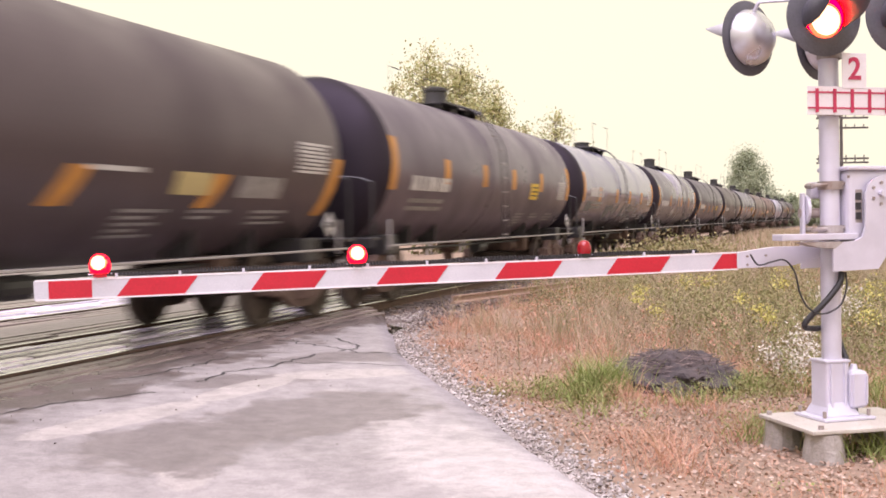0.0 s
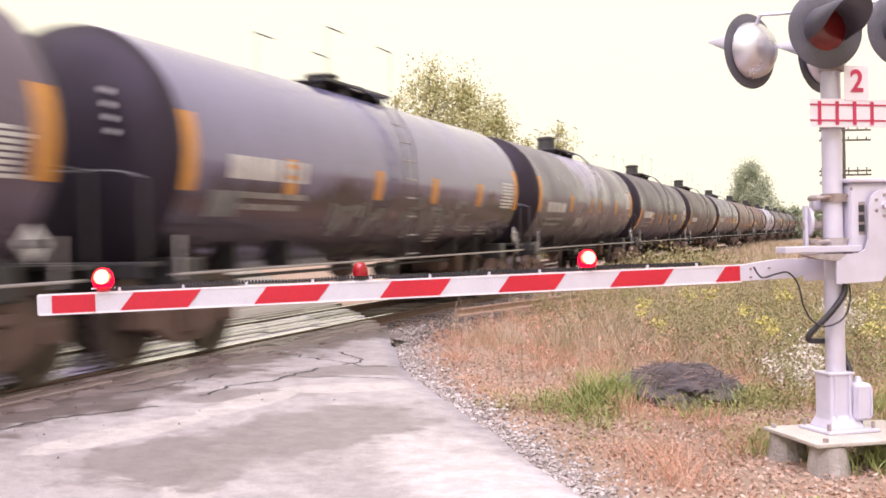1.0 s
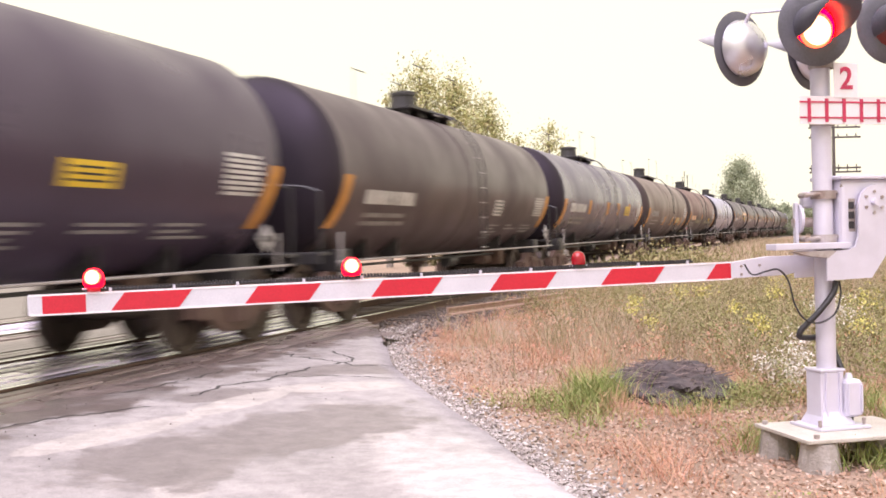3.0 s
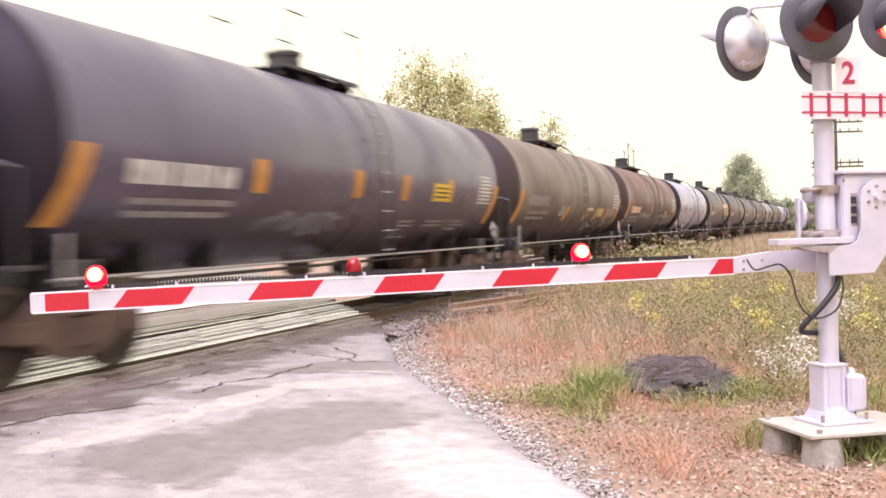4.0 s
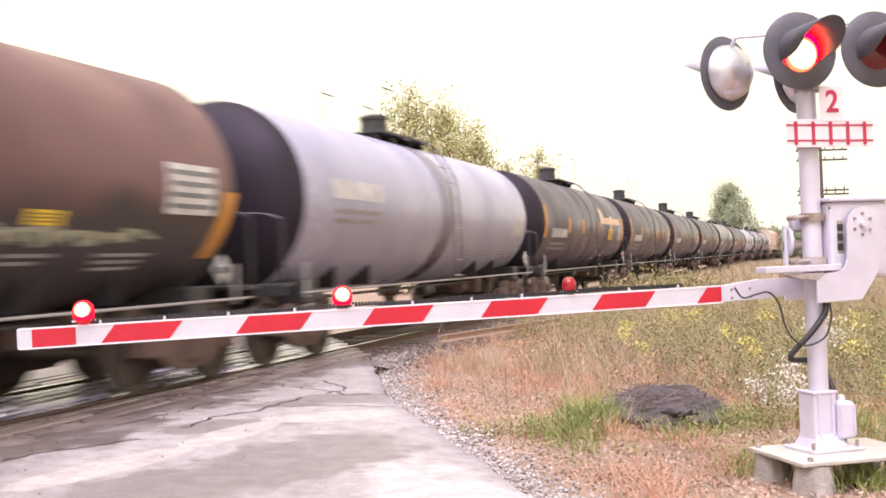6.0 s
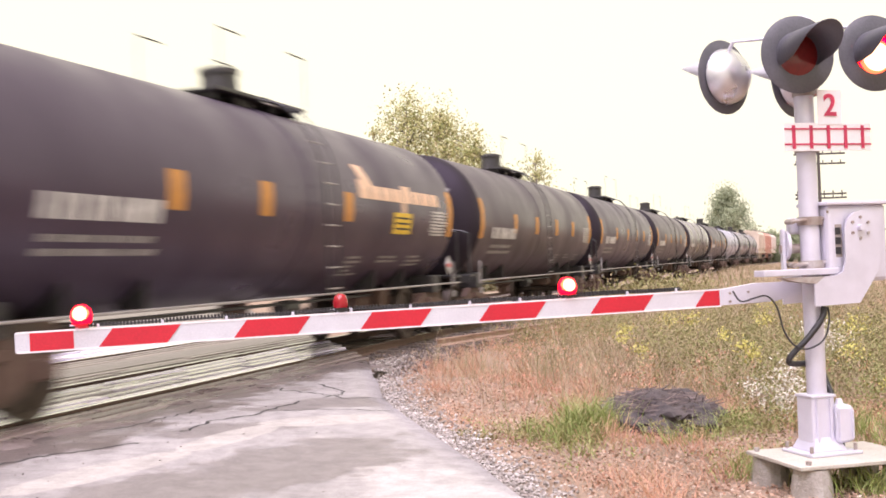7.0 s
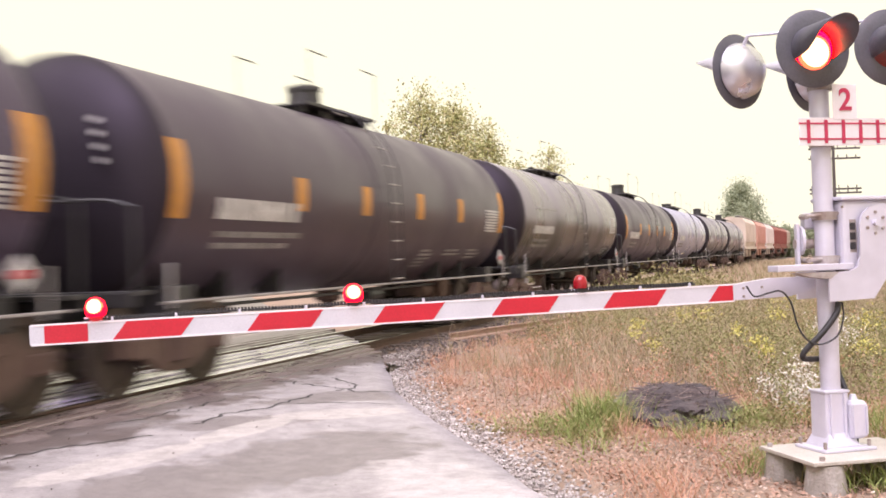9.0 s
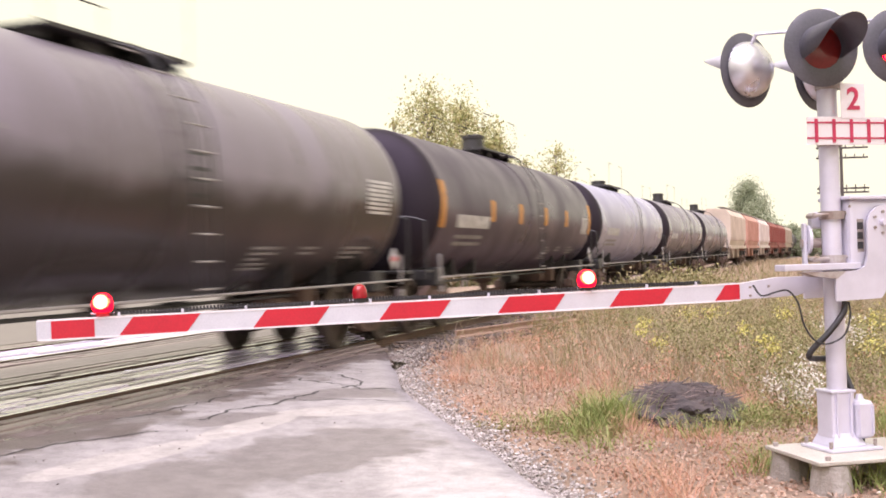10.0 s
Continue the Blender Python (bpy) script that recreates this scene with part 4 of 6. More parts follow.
    lean = -0.26 if st == "half" else 0.0
    if st:
        for e in (-1, 1):
            part("end_stripe", skin_patch(e * (half - 0.14) - 0.13, e * (half - 0.14) + 0.13, *((-17, 18) if st == "full" else (3, 37)), r, slant=lean), col, car, "orange reflective end stripe")
        top_a, low_a = style.get("band", (-6.5, 11.2))
        for x in style.get("refl", (-3.63, -1.24, 1.32, 3.75) if st == "full" else ()):
            part("reflector", skin_patch(x - 0.15, x + 0.15, top_a, low_a, r, slant=style.get("lean", 0.0)), col, car, "orange reflective patch")
    lm = style.get("letter_mat", WHITE_MARK)
    rn = random.Random(k)
    if style.get("letters", 1):
        la, lb = style.get("letter_band", (7.5, 17.5))
        x, x_end = -half + 1.05, -half + 3.15
        while x < x_end:
            w = rn.uniform(0.14, 0.21)
            part("lettering", skin_patch(x, x + w, la, lb, r, 0.007, 2), lm, car)
            x += w + rn.choice((0.03, 0.03, 0.04, 0.12))
        for a in (lb + 6.0, lb + 12.0):
            x = -half + 1.15
            while x < -half + 2.95:
                w = rn.uniform(0.2, 0.55)
                part("small_lettering", skin_patch(x, x + w, a, a + 3.0, r, 0.005, 1), DULL_MARK, car)
                x += w + 0.06
        for i in range(5):
            part("data_line", skin_patch(2.0, 2.0 + rn.uniform(0.35, 0.9), 34 + i * 3.6, 35.6 + i * 3.6, r, 0.005, 1), DULL_MARK, car)
        for x, n in ((3.4, 2), (4.9, 3)):
            for i in range(n):
                part("data_line", skin_patch(x, x + rn.uniform(0.5, 1.1), 34 + i * 3.6, 35.6 + i * 3.6, r, 0.005, 1), DULL_MARK, car)
    if style.get("data", 1):
        da, db = style.get("data_band", (-0.5, 18.5))
        n = 8
        for i in range(n):
            a = da + (db - da) * i / n
            part("data_line", skin_patch(half - 1.36 + rn.uniform(0, 0.08), half - 0.36 - rn.uniform(0, 0.16), a, a + (db - da) / n * 0.62, r, 0.008, 1), lm, car)
    if style.get("head_marks", 0):
        for i in range(4):
            b = box(bmesh.new(), (-half - 0.40, -0.72 - 0.02 * i, TANK_Z + 0.62 - i * 0.15), (0.012, 0.5, 0.06), 0, Matrix.Rotation(radians(-38), 3, "Z"))
            part("head_lettering", b, WHITE_MARK, car)
    for x0, x1, a0, a1, pm, what in style.get("panels", ()):
        pn = part("panel", skin_patch(x0, x1, a0, a1, r, 0.009), pm, car, what)
        if pm is YELLOW:
            for i in range(3):
                t0 = a0 + (a1 - a0) * (0.2 + 0.25 * i)
                part("panel_line", skin_patch(x0 + 0.08, x1 - 0.1, t0, t0 + (a1 - a0) * 0.09, r, 0.012, 1), BLACK, pn)
        elif pm is WHITE_MARK and a1 - a0 > 8:
            for i in range(4):
                t0 = a0 + (a1 - a0) * (0.12 + 0.22 * i)
                part("panel_line", skin_patch(x0 + 0.06, x1 - 0.06, t0, t0 + (a1 - a0) * 0.1, r, 0.012, 1), GREYTAG, pn)
    if style.get("logo"):
        for i in range(8):
            part("logo_shape", skin_patch(2.0 + i * 0.52, 2.45 + i * 0.52, -13 - (3 if i in (0, 4) else 0), -4, r, 0.006, 2), PEACH, car, "peach painted logo shape")
        part("logo_shape", skin_patch(2.1, 2.5, -26, -12, r, 0.007, 3, 0.3), PEACH, car, "peach painted logo shape")
        part("logo_shape", skin_patch(4.0, 4.2, -5, 3, r, 0.007, 3), PEACH, car, "peach painted logo shape")
    for x0, x1, a0, a1, tone in style.get("tags", ()):
        rt = random.Random(k + 90)
        x = x0
        while x < x1:
            w = rt.uniform(0.12, 0.4)
            lo = rt.uniform(a0, a0 + (a1 - a0) * 0.4)
            part("scrawl", skin_patch(x, x + w * 0.6, lo, rt.uniform(lo + 4, a1), r, 0.005, 3, rt.uniform(-0.35, 0.35)), tone, car, "faded painted scrawl")
            if rt.random() < 0.6:
                part("scrawl", skin_patch(x, x + w * 1.5, lo, lo + rt.uniform(1.5, 3), r, 0.006, 1), tone, car, "faded painted scrawl")
            x += w
    pc = part("placard", box(bmesh.new(), (half - 0.35, -1.47, 1.36), (0.26, 0.02, 0.26), 0.004, Matrix.Rotation(radians(45), 3, "Y") if style.get("diamond", 1) else None), WHITE_MARK, car, "white diamond placard")
    part("placard_band", box(bmesh.new(), (half - 0.35, -1.484, 1.36), (0.22, 0.006, 0.08), 0.001), RED_MARK if k in (7, 10, 11, 12, 13, 14) else BLACK, pc)
    return car


def hopper_car(k, label, paint, half):
    car = empty("hopper_car", Matrix(), label, "hopper car", "hopper cars of the train")
    b = bmesh.new()
    prof = [(-1.35, 1.5), (-1.55, 2.2), (-1.55, 3.9), (-1.2, 4.35), (1.2, 4.35), (1.55, 3.9), (1.55, 2.2), (1.35, 1.5)]
    prism(b, prof, 2 * half, Matrix.Rotation(radians(90), 4, "Z"))
    part("body", b, paint, car)
    for i in range(12):
        x = -half + 0.5 + i * (2 * half - 1) / 11
        part("rib", box(bmesh.new(), (x, -1.57, 2.95), (0.09, 0.07, 1.85), 0.01), paint, car)
    for i in range(3):
        x = (i - 1) * half * 0.62
        part("hopper_chute", prism(bmesh.new(), [(x - 1.7, 1.6), (x + 1.7, 1.6), (x + 0.4, 0.65), (x - 0.4, 0.65)], 2.2), paint, car)
        part("hatch", box(bmesh.new(), (x, 0, 4.42), (2.6, 0.7, 0.14), 0.03), paint, car)
    part("roof_walk", box(bmesh.new(), (0, -0.85, 4.5), (2 * half, 0.5, 0.05), 0.005), PIPE, car)
    part("side_sill", box(bmesh.new(), (0, -1.5, 1.5), (2 * half + 0.8, 0.12, 0.26), 0.02), paint, car)
    running_gear(car, half, False)
    return car


def paint(name, base, rough, spots, spec=0.35, **kw):
    return mat(name, base, rough, spots=spots, scale=0.55, amount=0.9, fine=35, bump=0.04, rough_var=0.12, sheen=(0.9, 0.74, 1.0), spec=spec, **kw)


# Near-black tank ends: the shade between cars is put into the colour.
P_HEAD = paint("shaded_tank_end_paint", (0.022, 0.018, 0.023), 0.5, (0.016, 0.013, 0.016), 0.25)
P_OLIVE = paint("olive_tank_paint", (0.085, 0.065, 0.069), 0.42, (0.06, 0.046, 0.05))
P_GREY = paint("grimy_grey_tank_paint", (0.112, 0.088, 0.116), 0.38, (0.084, 0.066, 0.088), 0.4)
P_GLOSS = paint("glossy_black_tank_paint", (0.125, 0.118, 0.205), 0.14, (0.165, 0.156, 0.26), 1.0)
P_SLATE = paint("slate_tank_paint", (0.19, 0.165, 0.225), 0.3, (0.14, 0.12, 0.165), 0.5)
P_BLACK = paint("black_tank_paint", (0.056, 0.041, 0.066), 0.38, (0.042, 0.03, 0.049), 0.45)
P_BLACK2 = paint("sooty_tank_paint", (0.052, 0.039, 0.053), 0.4, (0.066, 0.051, 0.066), 0.45)
P_TAN = paint("tan_stained_tank_paint", (0.185, 0.14, 0.12), 0.48, (0.12, 0.094, 0.086))
P_BROWN = paint("rusty_brown_tank_paint", (0.165, 0.083, 0.078), 0.46, (0.105, 0.06, 0.058))


def grime_and_shade(m, z, colour):
    """Darkens the lower part of a tank, grime and painted underside shade in one, with a ragged upper edge."""
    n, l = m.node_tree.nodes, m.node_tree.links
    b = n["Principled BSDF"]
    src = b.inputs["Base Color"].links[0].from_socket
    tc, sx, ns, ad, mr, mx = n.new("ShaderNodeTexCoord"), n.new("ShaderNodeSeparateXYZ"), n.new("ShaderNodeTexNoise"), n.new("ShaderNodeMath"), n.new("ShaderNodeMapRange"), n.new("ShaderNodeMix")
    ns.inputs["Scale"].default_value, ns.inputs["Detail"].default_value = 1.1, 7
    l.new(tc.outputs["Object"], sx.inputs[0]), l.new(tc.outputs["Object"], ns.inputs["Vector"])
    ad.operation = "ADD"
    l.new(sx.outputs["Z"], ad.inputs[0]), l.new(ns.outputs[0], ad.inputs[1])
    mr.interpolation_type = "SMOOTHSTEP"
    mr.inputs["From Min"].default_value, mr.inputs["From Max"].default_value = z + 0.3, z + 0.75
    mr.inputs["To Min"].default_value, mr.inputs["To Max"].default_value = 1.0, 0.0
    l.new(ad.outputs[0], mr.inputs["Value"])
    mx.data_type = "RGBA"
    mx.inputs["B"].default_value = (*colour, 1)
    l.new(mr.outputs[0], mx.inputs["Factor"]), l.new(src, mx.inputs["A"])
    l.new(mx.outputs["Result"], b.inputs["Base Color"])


# Brown and tan are grimy below; on gloss the underside's shade is painted in.
grime_and_shade(P_BROWN, 2.1, (0.05, 0.042, 0.04))
grime_and_shade(P_TAN, 1.75, (0.07, 0.052, 0.048))
grime_and_shade(P_GLOSS, 2.05, (0.03, 0.025, 0.032))
grime_and_shade(P_SLATE, 1.8, (0.045, 0.038, 0.046))
P_SILVER = paint("silver_tank_paint", (0.365, 0.355, 0.475), 0.33, (0.28, 0.272, 0.375), 0.4)
P_STREAK = paint("streaked_olive_tank_paint", (0.118, 0.101, 0.108), 0.3, (0.23, 0.203, 0.25), 0.5, stretch=(1.6, 0.4, 0.4))
grime_and_shade(P_STREAK, 2.25, (0.042, 0.036, 0.034))
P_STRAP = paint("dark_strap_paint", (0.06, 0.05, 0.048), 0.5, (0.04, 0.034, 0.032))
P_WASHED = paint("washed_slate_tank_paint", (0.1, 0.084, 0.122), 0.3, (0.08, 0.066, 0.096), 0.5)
grime_and_shade(P_WASHED, 1.8, (0.045, 0.038, 0.044))


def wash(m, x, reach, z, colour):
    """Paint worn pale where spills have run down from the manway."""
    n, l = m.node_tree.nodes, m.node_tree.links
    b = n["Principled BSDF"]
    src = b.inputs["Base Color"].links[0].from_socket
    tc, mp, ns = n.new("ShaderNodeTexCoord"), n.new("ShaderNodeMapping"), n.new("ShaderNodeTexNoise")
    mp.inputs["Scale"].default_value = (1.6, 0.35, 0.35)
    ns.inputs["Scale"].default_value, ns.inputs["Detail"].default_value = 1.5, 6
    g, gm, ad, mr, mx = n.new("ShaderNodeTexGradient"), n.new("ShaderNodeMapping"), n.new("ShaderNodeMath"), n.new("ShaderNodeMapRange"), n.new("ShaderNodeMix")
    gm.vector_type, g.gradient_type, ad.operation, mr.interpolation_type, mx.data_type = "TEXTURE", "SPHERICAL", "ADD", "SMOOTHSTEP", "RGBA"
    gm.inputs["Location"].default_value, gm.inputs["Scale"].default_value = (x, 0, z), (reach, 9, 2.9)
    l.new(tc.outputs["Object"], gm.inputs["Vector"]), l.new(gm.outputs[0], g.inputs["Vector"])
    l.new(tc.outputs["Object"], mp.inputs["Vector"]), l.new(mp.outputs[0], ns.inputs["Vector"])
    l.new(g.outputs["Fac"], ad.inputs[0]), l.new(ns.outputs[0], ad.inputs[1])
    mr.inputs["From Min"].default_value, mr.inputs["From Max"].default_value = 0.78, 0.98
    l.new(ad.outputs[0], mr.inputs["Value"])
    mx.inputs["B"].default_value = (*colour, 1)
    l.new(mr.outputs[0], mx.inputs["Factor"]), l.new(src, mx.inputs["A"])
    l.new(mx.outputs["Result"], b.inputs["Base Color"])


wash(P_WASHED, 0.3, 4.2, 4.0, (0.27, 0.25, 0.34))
P_HTAN = paint("beige_hopper_paint", (0.42, 0.35, 0.27), 0.6, (0.3, 0.25, 0.2))
P_INDIGO = paint("indigo_black_tank_paint", (0.095, 0.082, 0.128), 0.32, (0.072, 0.061, 0.096), 0.6)
grime_and_shade(P_INDIGO, 1.75, (0.035, 0.03, 0.04))
# Brown body colour darkened to hold the shade on the tank's end.
P_HEAD_BROWN = paint("brown_shaded_tank_end_paint", (0.05, 0.038, 0.034), 0.5, (0.034, 0.026, 0.024), 0.3)
P_HCREAM = paint("cream_hopper_paint", (0.6, 0.5, 0.42), 0.6, (0.46, 0.38, 0.31))
P_HWHITE = paint("off_white_hopper_paint", (0.66, 0.58, 0.54), 0.6, (0.5, 0.42, 0.38))
P_HORANGE = paint("faded_orange_hopper_paint", (0.52, 0.28, 0.22), 0.6, (0.42, 0.23, 0.18))
P_HRED = paint("oxide_red_hopper_paint", (0.28, 0.085, 0.065), 0.6, (0.2, 0.065, 0.05))

PALE_YELLOW = mat("faded_yellow_panel", (0.52, 0.42, 0.2), 0.6, spots=(0.4, 0.32, 0.16), scale=5)
MOSS_TAG = mat("pale_green_scrawl", (0.34, 0.34, 0.25), 0.6, spots=(0.22, 0.2, 0.15), scale=4, amount=0.9)
LILAC_TAG = mat("pale_lilac_scrawl", (0.2, 0.19, 0.24), 0.6, spots=(0.12, 0.11, 0.15), scale=4, amount=0.9)
Y, PY, WP = "yellow stencil panel", "faded yellow stencil panel", "white stencil panel"
CARS = [
    (P_OLIVE, "olive brown tank car with orange stripes, grimy", dict(mid=-1.1, lean=-0.26, stripes="half", refl=(-2.2, 0.96, 3.7), band=(16, 33), panels=((2.84, 3.6, 16, 26.5, PALE_YELLOW, PY), (1.2, 2.15, 15.5, 17.5, WHITE_MARK, WP), (4.3, 5.4, 16, 27, DULL_MARK, "dull stencil panel")), data_band=(-4, 13))),
    (P_GREY, "dull dark grey tank car with faded markings", dict(mid=-0.6, refl=(-4.0, -1.42, 0.95, 3.65), panels=((2.6, 3.35, 4, 19.3, YELLOW, Y),))),
    (P_GLOSS, "glossy black tank car with grey painted scrawl", dict(mid=-0.5, refl=(-4.5, -1.37, 1.37, 4.2), band=(-1, 17), letter_band=(0, 11), data_band=(-5, 18), head_marks=1, dome=0.6, panels=((-6.5, -5.8, 17, 30, GREYTAG, "grey painted square"),), tags=((-3.0, 3.4, 13, 46, GREYTAG),))),
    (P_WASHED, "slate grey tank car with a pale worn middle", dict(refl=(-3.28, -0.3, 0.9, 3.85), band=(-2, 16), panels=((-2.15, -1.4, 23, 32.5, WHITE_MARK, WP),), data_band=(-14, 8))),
    (P_BLACK, "matt black tank car with white lettering", dict(mid=-0.5, lean=-0.1, stripes="half", refl=(-3.87, -1.4, 0.97), band=(9, 26), head_marks=1, panels=((2.9, 3.75, 8.5, 19, YELLOW, Y), (-4.1, -3.4, 9.6, 11, WHITE_MARK, WP), (-4.1, -3.4, 17.5, 19, WHITE_MARK, WP)), data_band=(-1, 20))),
    (P_OLIVE, "olive brown tank car, dusty", dict(stripes="half", letter_band=(11, 20), panels=((1.85, 2.5, 11, 25, WHITE_MARK, WP),), data_band=(6, 25))),
    (P_INDIGO, "dark tank car with a yellow panel", dict(mid=0.25, stripes="half", refl=(-3.6, -0.35, 1.78, 4.28), band=(2, 19), panels=((3.3, 4.3, 5.5, 18.5, YELLOW, Y),), data_band=(-4, 20), dome=0.9, tags=((-3.3, -0.9, 26, 45, LILAC_TAG),))),
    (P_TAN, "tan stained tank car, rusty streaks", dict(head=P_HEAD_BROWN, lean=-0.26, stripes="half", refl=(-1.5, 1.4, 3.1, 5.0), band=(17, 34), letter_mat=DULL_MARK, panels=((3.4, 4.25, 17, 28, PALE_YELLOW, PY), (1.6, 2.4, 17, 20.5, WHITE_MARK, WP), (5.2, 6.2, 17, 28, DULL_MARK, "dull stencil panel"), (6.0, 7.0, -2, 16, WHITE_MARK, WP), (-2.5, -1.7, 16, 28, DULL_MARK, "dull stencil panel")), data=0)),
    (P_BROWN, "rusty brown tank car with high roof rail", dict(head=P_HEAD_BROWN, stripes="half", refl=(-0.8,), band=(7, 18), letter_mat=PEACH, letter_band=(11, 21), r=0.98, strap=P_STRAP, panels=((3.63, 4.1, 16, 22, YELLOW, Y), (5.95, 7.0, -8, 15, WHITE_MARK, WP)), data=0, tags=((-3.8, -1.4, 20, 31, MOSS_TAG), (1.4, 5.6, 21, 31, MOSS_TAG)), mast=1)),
    (P_SILVER, "silver grey tank car, streaked", dict(stripes="", r=0.98, strap=P_SLATE, letter_band=(-12, 0))),
    (P_BLACK, "black tank car with a peach painted logo", dict(mid=0.35, logo=1, refl=(-3.58, -1.32, 1.53), panels=((3.6, 4.5, 3, 17.5, YELLOW, Y),), dome=1.05)),
    (P_BLACK2, "sooty black tank car with orange patches", dict(mid=-0.6, dome=1.05, head_marks=1)),
    (P_BLACK, "black tank car with orange patches", dict(refl=(-3.5, -0.64, 1.96, 4.12), mid=0.45, dome=1.1, head_marks=1)),
    (P_BLACK2, "sooty black tank car with orange patches", dict(mid=-0.5, dome=1.0, head_marks=1)),
    (P_STREAK, "pale streaked olive tank car", dict(stripes="", r=0.99, dome=0.35, letter_band=(9, 17), data_band=(-9, 13), panels=((-5.4, -3.0, -10, -8, DULL_MARK, "dull scuffed streak"), (0.05, 0.5, -10, 14, BLACK, "black patch behind the ladder")))),
    (P_BLACK, "black tank car with orange patches", dict(dome=1.0)),
    (P_SILVER, "silver grey tank car, streaked", dict(stripes="", r=0.98, dome=0.6)),
    (P_SLATE, "slate grey tank car, dull", dict(stripes="")),
    (P_SLATE, "dull slate grey tank car", dict(stripes="")),
    (P_HCREAM, "cream covered hopper car, dusty", None),
    (P_HORANGE, "faded orange covered hopper car", None),
    (P_HWHITE, "off-white covered hopper car", None),
    (P_HRED, "oxide red covered hopper car", None),
    (P_HRED, "oxide red covered hopper car", None),
    (P_HTAN, "beige covered hopper car, weathered", None),
    (P_BLACK, "black tank car far down the line", dict(stripes="")),
    (P_SLATE, "slate grey tank car far down the line", dict(stripes="")),
    (P_BLACK, "black tank car far down the line", dict(stripes="")),
]
TRAIN = []


def rear_seam(k):
    return -1.2 if k < 0 else SEAMS[k] if k < len(SEAMS) else SEAMS[-1] + 16.4 * (k - len(SEAMS) + 1)


for k, (p, label, style) in enumerate(CARS):
    length = rear_seam(k) - rear_seam(k - 1) - 2.2
    half = length / 2
    ob = tank_car(k, label, p, half, style) if style is not None else hopper_car(k, label, p, half)
    TRAIN.append((ob, rear_seam(k) - half))
# ---- vegetation and litter ----
RNG = np.random.default_rng(5)


def blades(n, place, height, width, lean, flat=0.0, clump=0.0):
    """Bent three-faced blades; place gives x, y of n roots; clump lets their height rise and fall from tuft to tuft."""
    x, y = place
    n = len(x)
    h = RNG.uniform(*height, n)
    if clump:
        h = h * np.clip(1 + clump * (2.2 * patchy(x, y, 1.7, 21) + 1.4 * patchy(x, y, 4.5, 33)), 0.25, 2.0)
    w = RNG.uniform(*width, n)
    a, b = RNG.uniform(0, math.tau, n), RNG.uniform(0, math.tau, n)
    ln = h * RNG.uniform(*lean, n)
    z = np.array([land(p, q) for p, q in zip(x, y)]) - 0.02
    cx, cy = np.cos(a) * w / 2, np.sin(a) * w / 2
    dx, dy = np.cos(b) * ln, np.sin(b) * ln
    P = np.empty((n, 5, 3))
    for i, (k, o, zz) in enumerate(((0, -1, 0), (0, 1, 0), (0.35, 0.8, 0.6), (0.35, -0.8, 0.6), (1, 0, 1))):
        P[:, i, 0], P[:, i, 1], P[:, i, 2] = x + cx * o + dx * k, y + cy * o + dy * k, z + h * zz * (1 - flat * k)
    idx = np.arange(n)[:, None] * 5
    f4 = (idx + np.array([[0, 1, 2, 3]])).tolist()
    f3 = (idx + np.array([[3, 2, 4]])).tolist()
    return P.reshape(-1, 3), f4 + f3


def flecks(x, y, z, size, tilt=1.0):
    """Small leaf shaped faces turned every way."""
    n = len(x)
    s = RNG.uniform(*size, n)[:, None]
    u = RNG.normal(size=(n, 3))
    u[:, 2] *= tilt
    u /= np.linalg.norm(u, axis=1)[:, None]
    v = RNG.normal(size=(n, 3))
    v[:, 2] *= tilt
    v -= u * (u * v).sum(1)[:, None]
    v /= np.linalg.norm(v, axis=1)[:, None]
    c = np.stack([x, y, z], 1)
    P = np.stack([c - u * s, c + v * s * 0.55, c + u * s, c - v * s * 0.55], 1)
    return P.reshape(-1, 3), (np.arange(n)[:, None] * 4 + np.array([[0, 1, 2, 3]])).tolist()


def scatter(n, keep, x0, x1, y0, y1):
    """Roots beyond the road's edge and off the tracks, thinned by keep."""
    x, y = RNG.uniform(x0, x1, n), RNG.uniform(y0, y1, n)
    q, s = -x * CT + y * ST, x * ST + y * CT
    e = 4.3 + 1.69 * q + np.where(q > 4.6, 0.55 * np.minimum(1.9, q - 4.6), 0)
    d = (s - e) / 1.96
    ok = (d > 0.12) & (q < OFF - 2.3)
    x, y, d, q = x[ok], y[ok], d[ok], q[ok]
    nn = np.array([bump_noise(a, b, 0.55, 11) for a, b in zip(x, y)])
    p = keep(x, y, d, q, nn)
    m = RNG.uniform(size=len(x)) < p
    return x[m], y[m]


def ramp(v, a, b):
    return np.clip((v - a) / (b - a), 0, 1)


def mound_off(x, y):
    return ((x - 2.32) / 0.75) ** 2 + ((y - 11.4) / 1.0) ** 2 > 1


def patchy(x, y, f, seed=0.0):
    return np.array([bump_noise(a, b, f, 40 + seed) for a, b in zip(x, y)])


def rail_off(x, y):
    v, w = (x - 1.48) * 0.85 - (y - 22.0) * 0.527, (x - 1.48) * 0.527 + (y - 22.0) * 0.85
    return ~((v > -0.4) & (v < 2.2) & (np.abs(w) < 3.4))


# russet short grass by the road and beside the ballast
pl = scatter(260000, lambda x, y, d, q, n: ramp(d, 0.3, 0.9) * (1 - ramp(d, 4.5, 7.5)) * ramp(patchy(x, y, 1.1), -0.25, 0.2) * ramp(n, -0.45, 0.15) * mound_off(x, y), -2, 9, 5.2, 26)
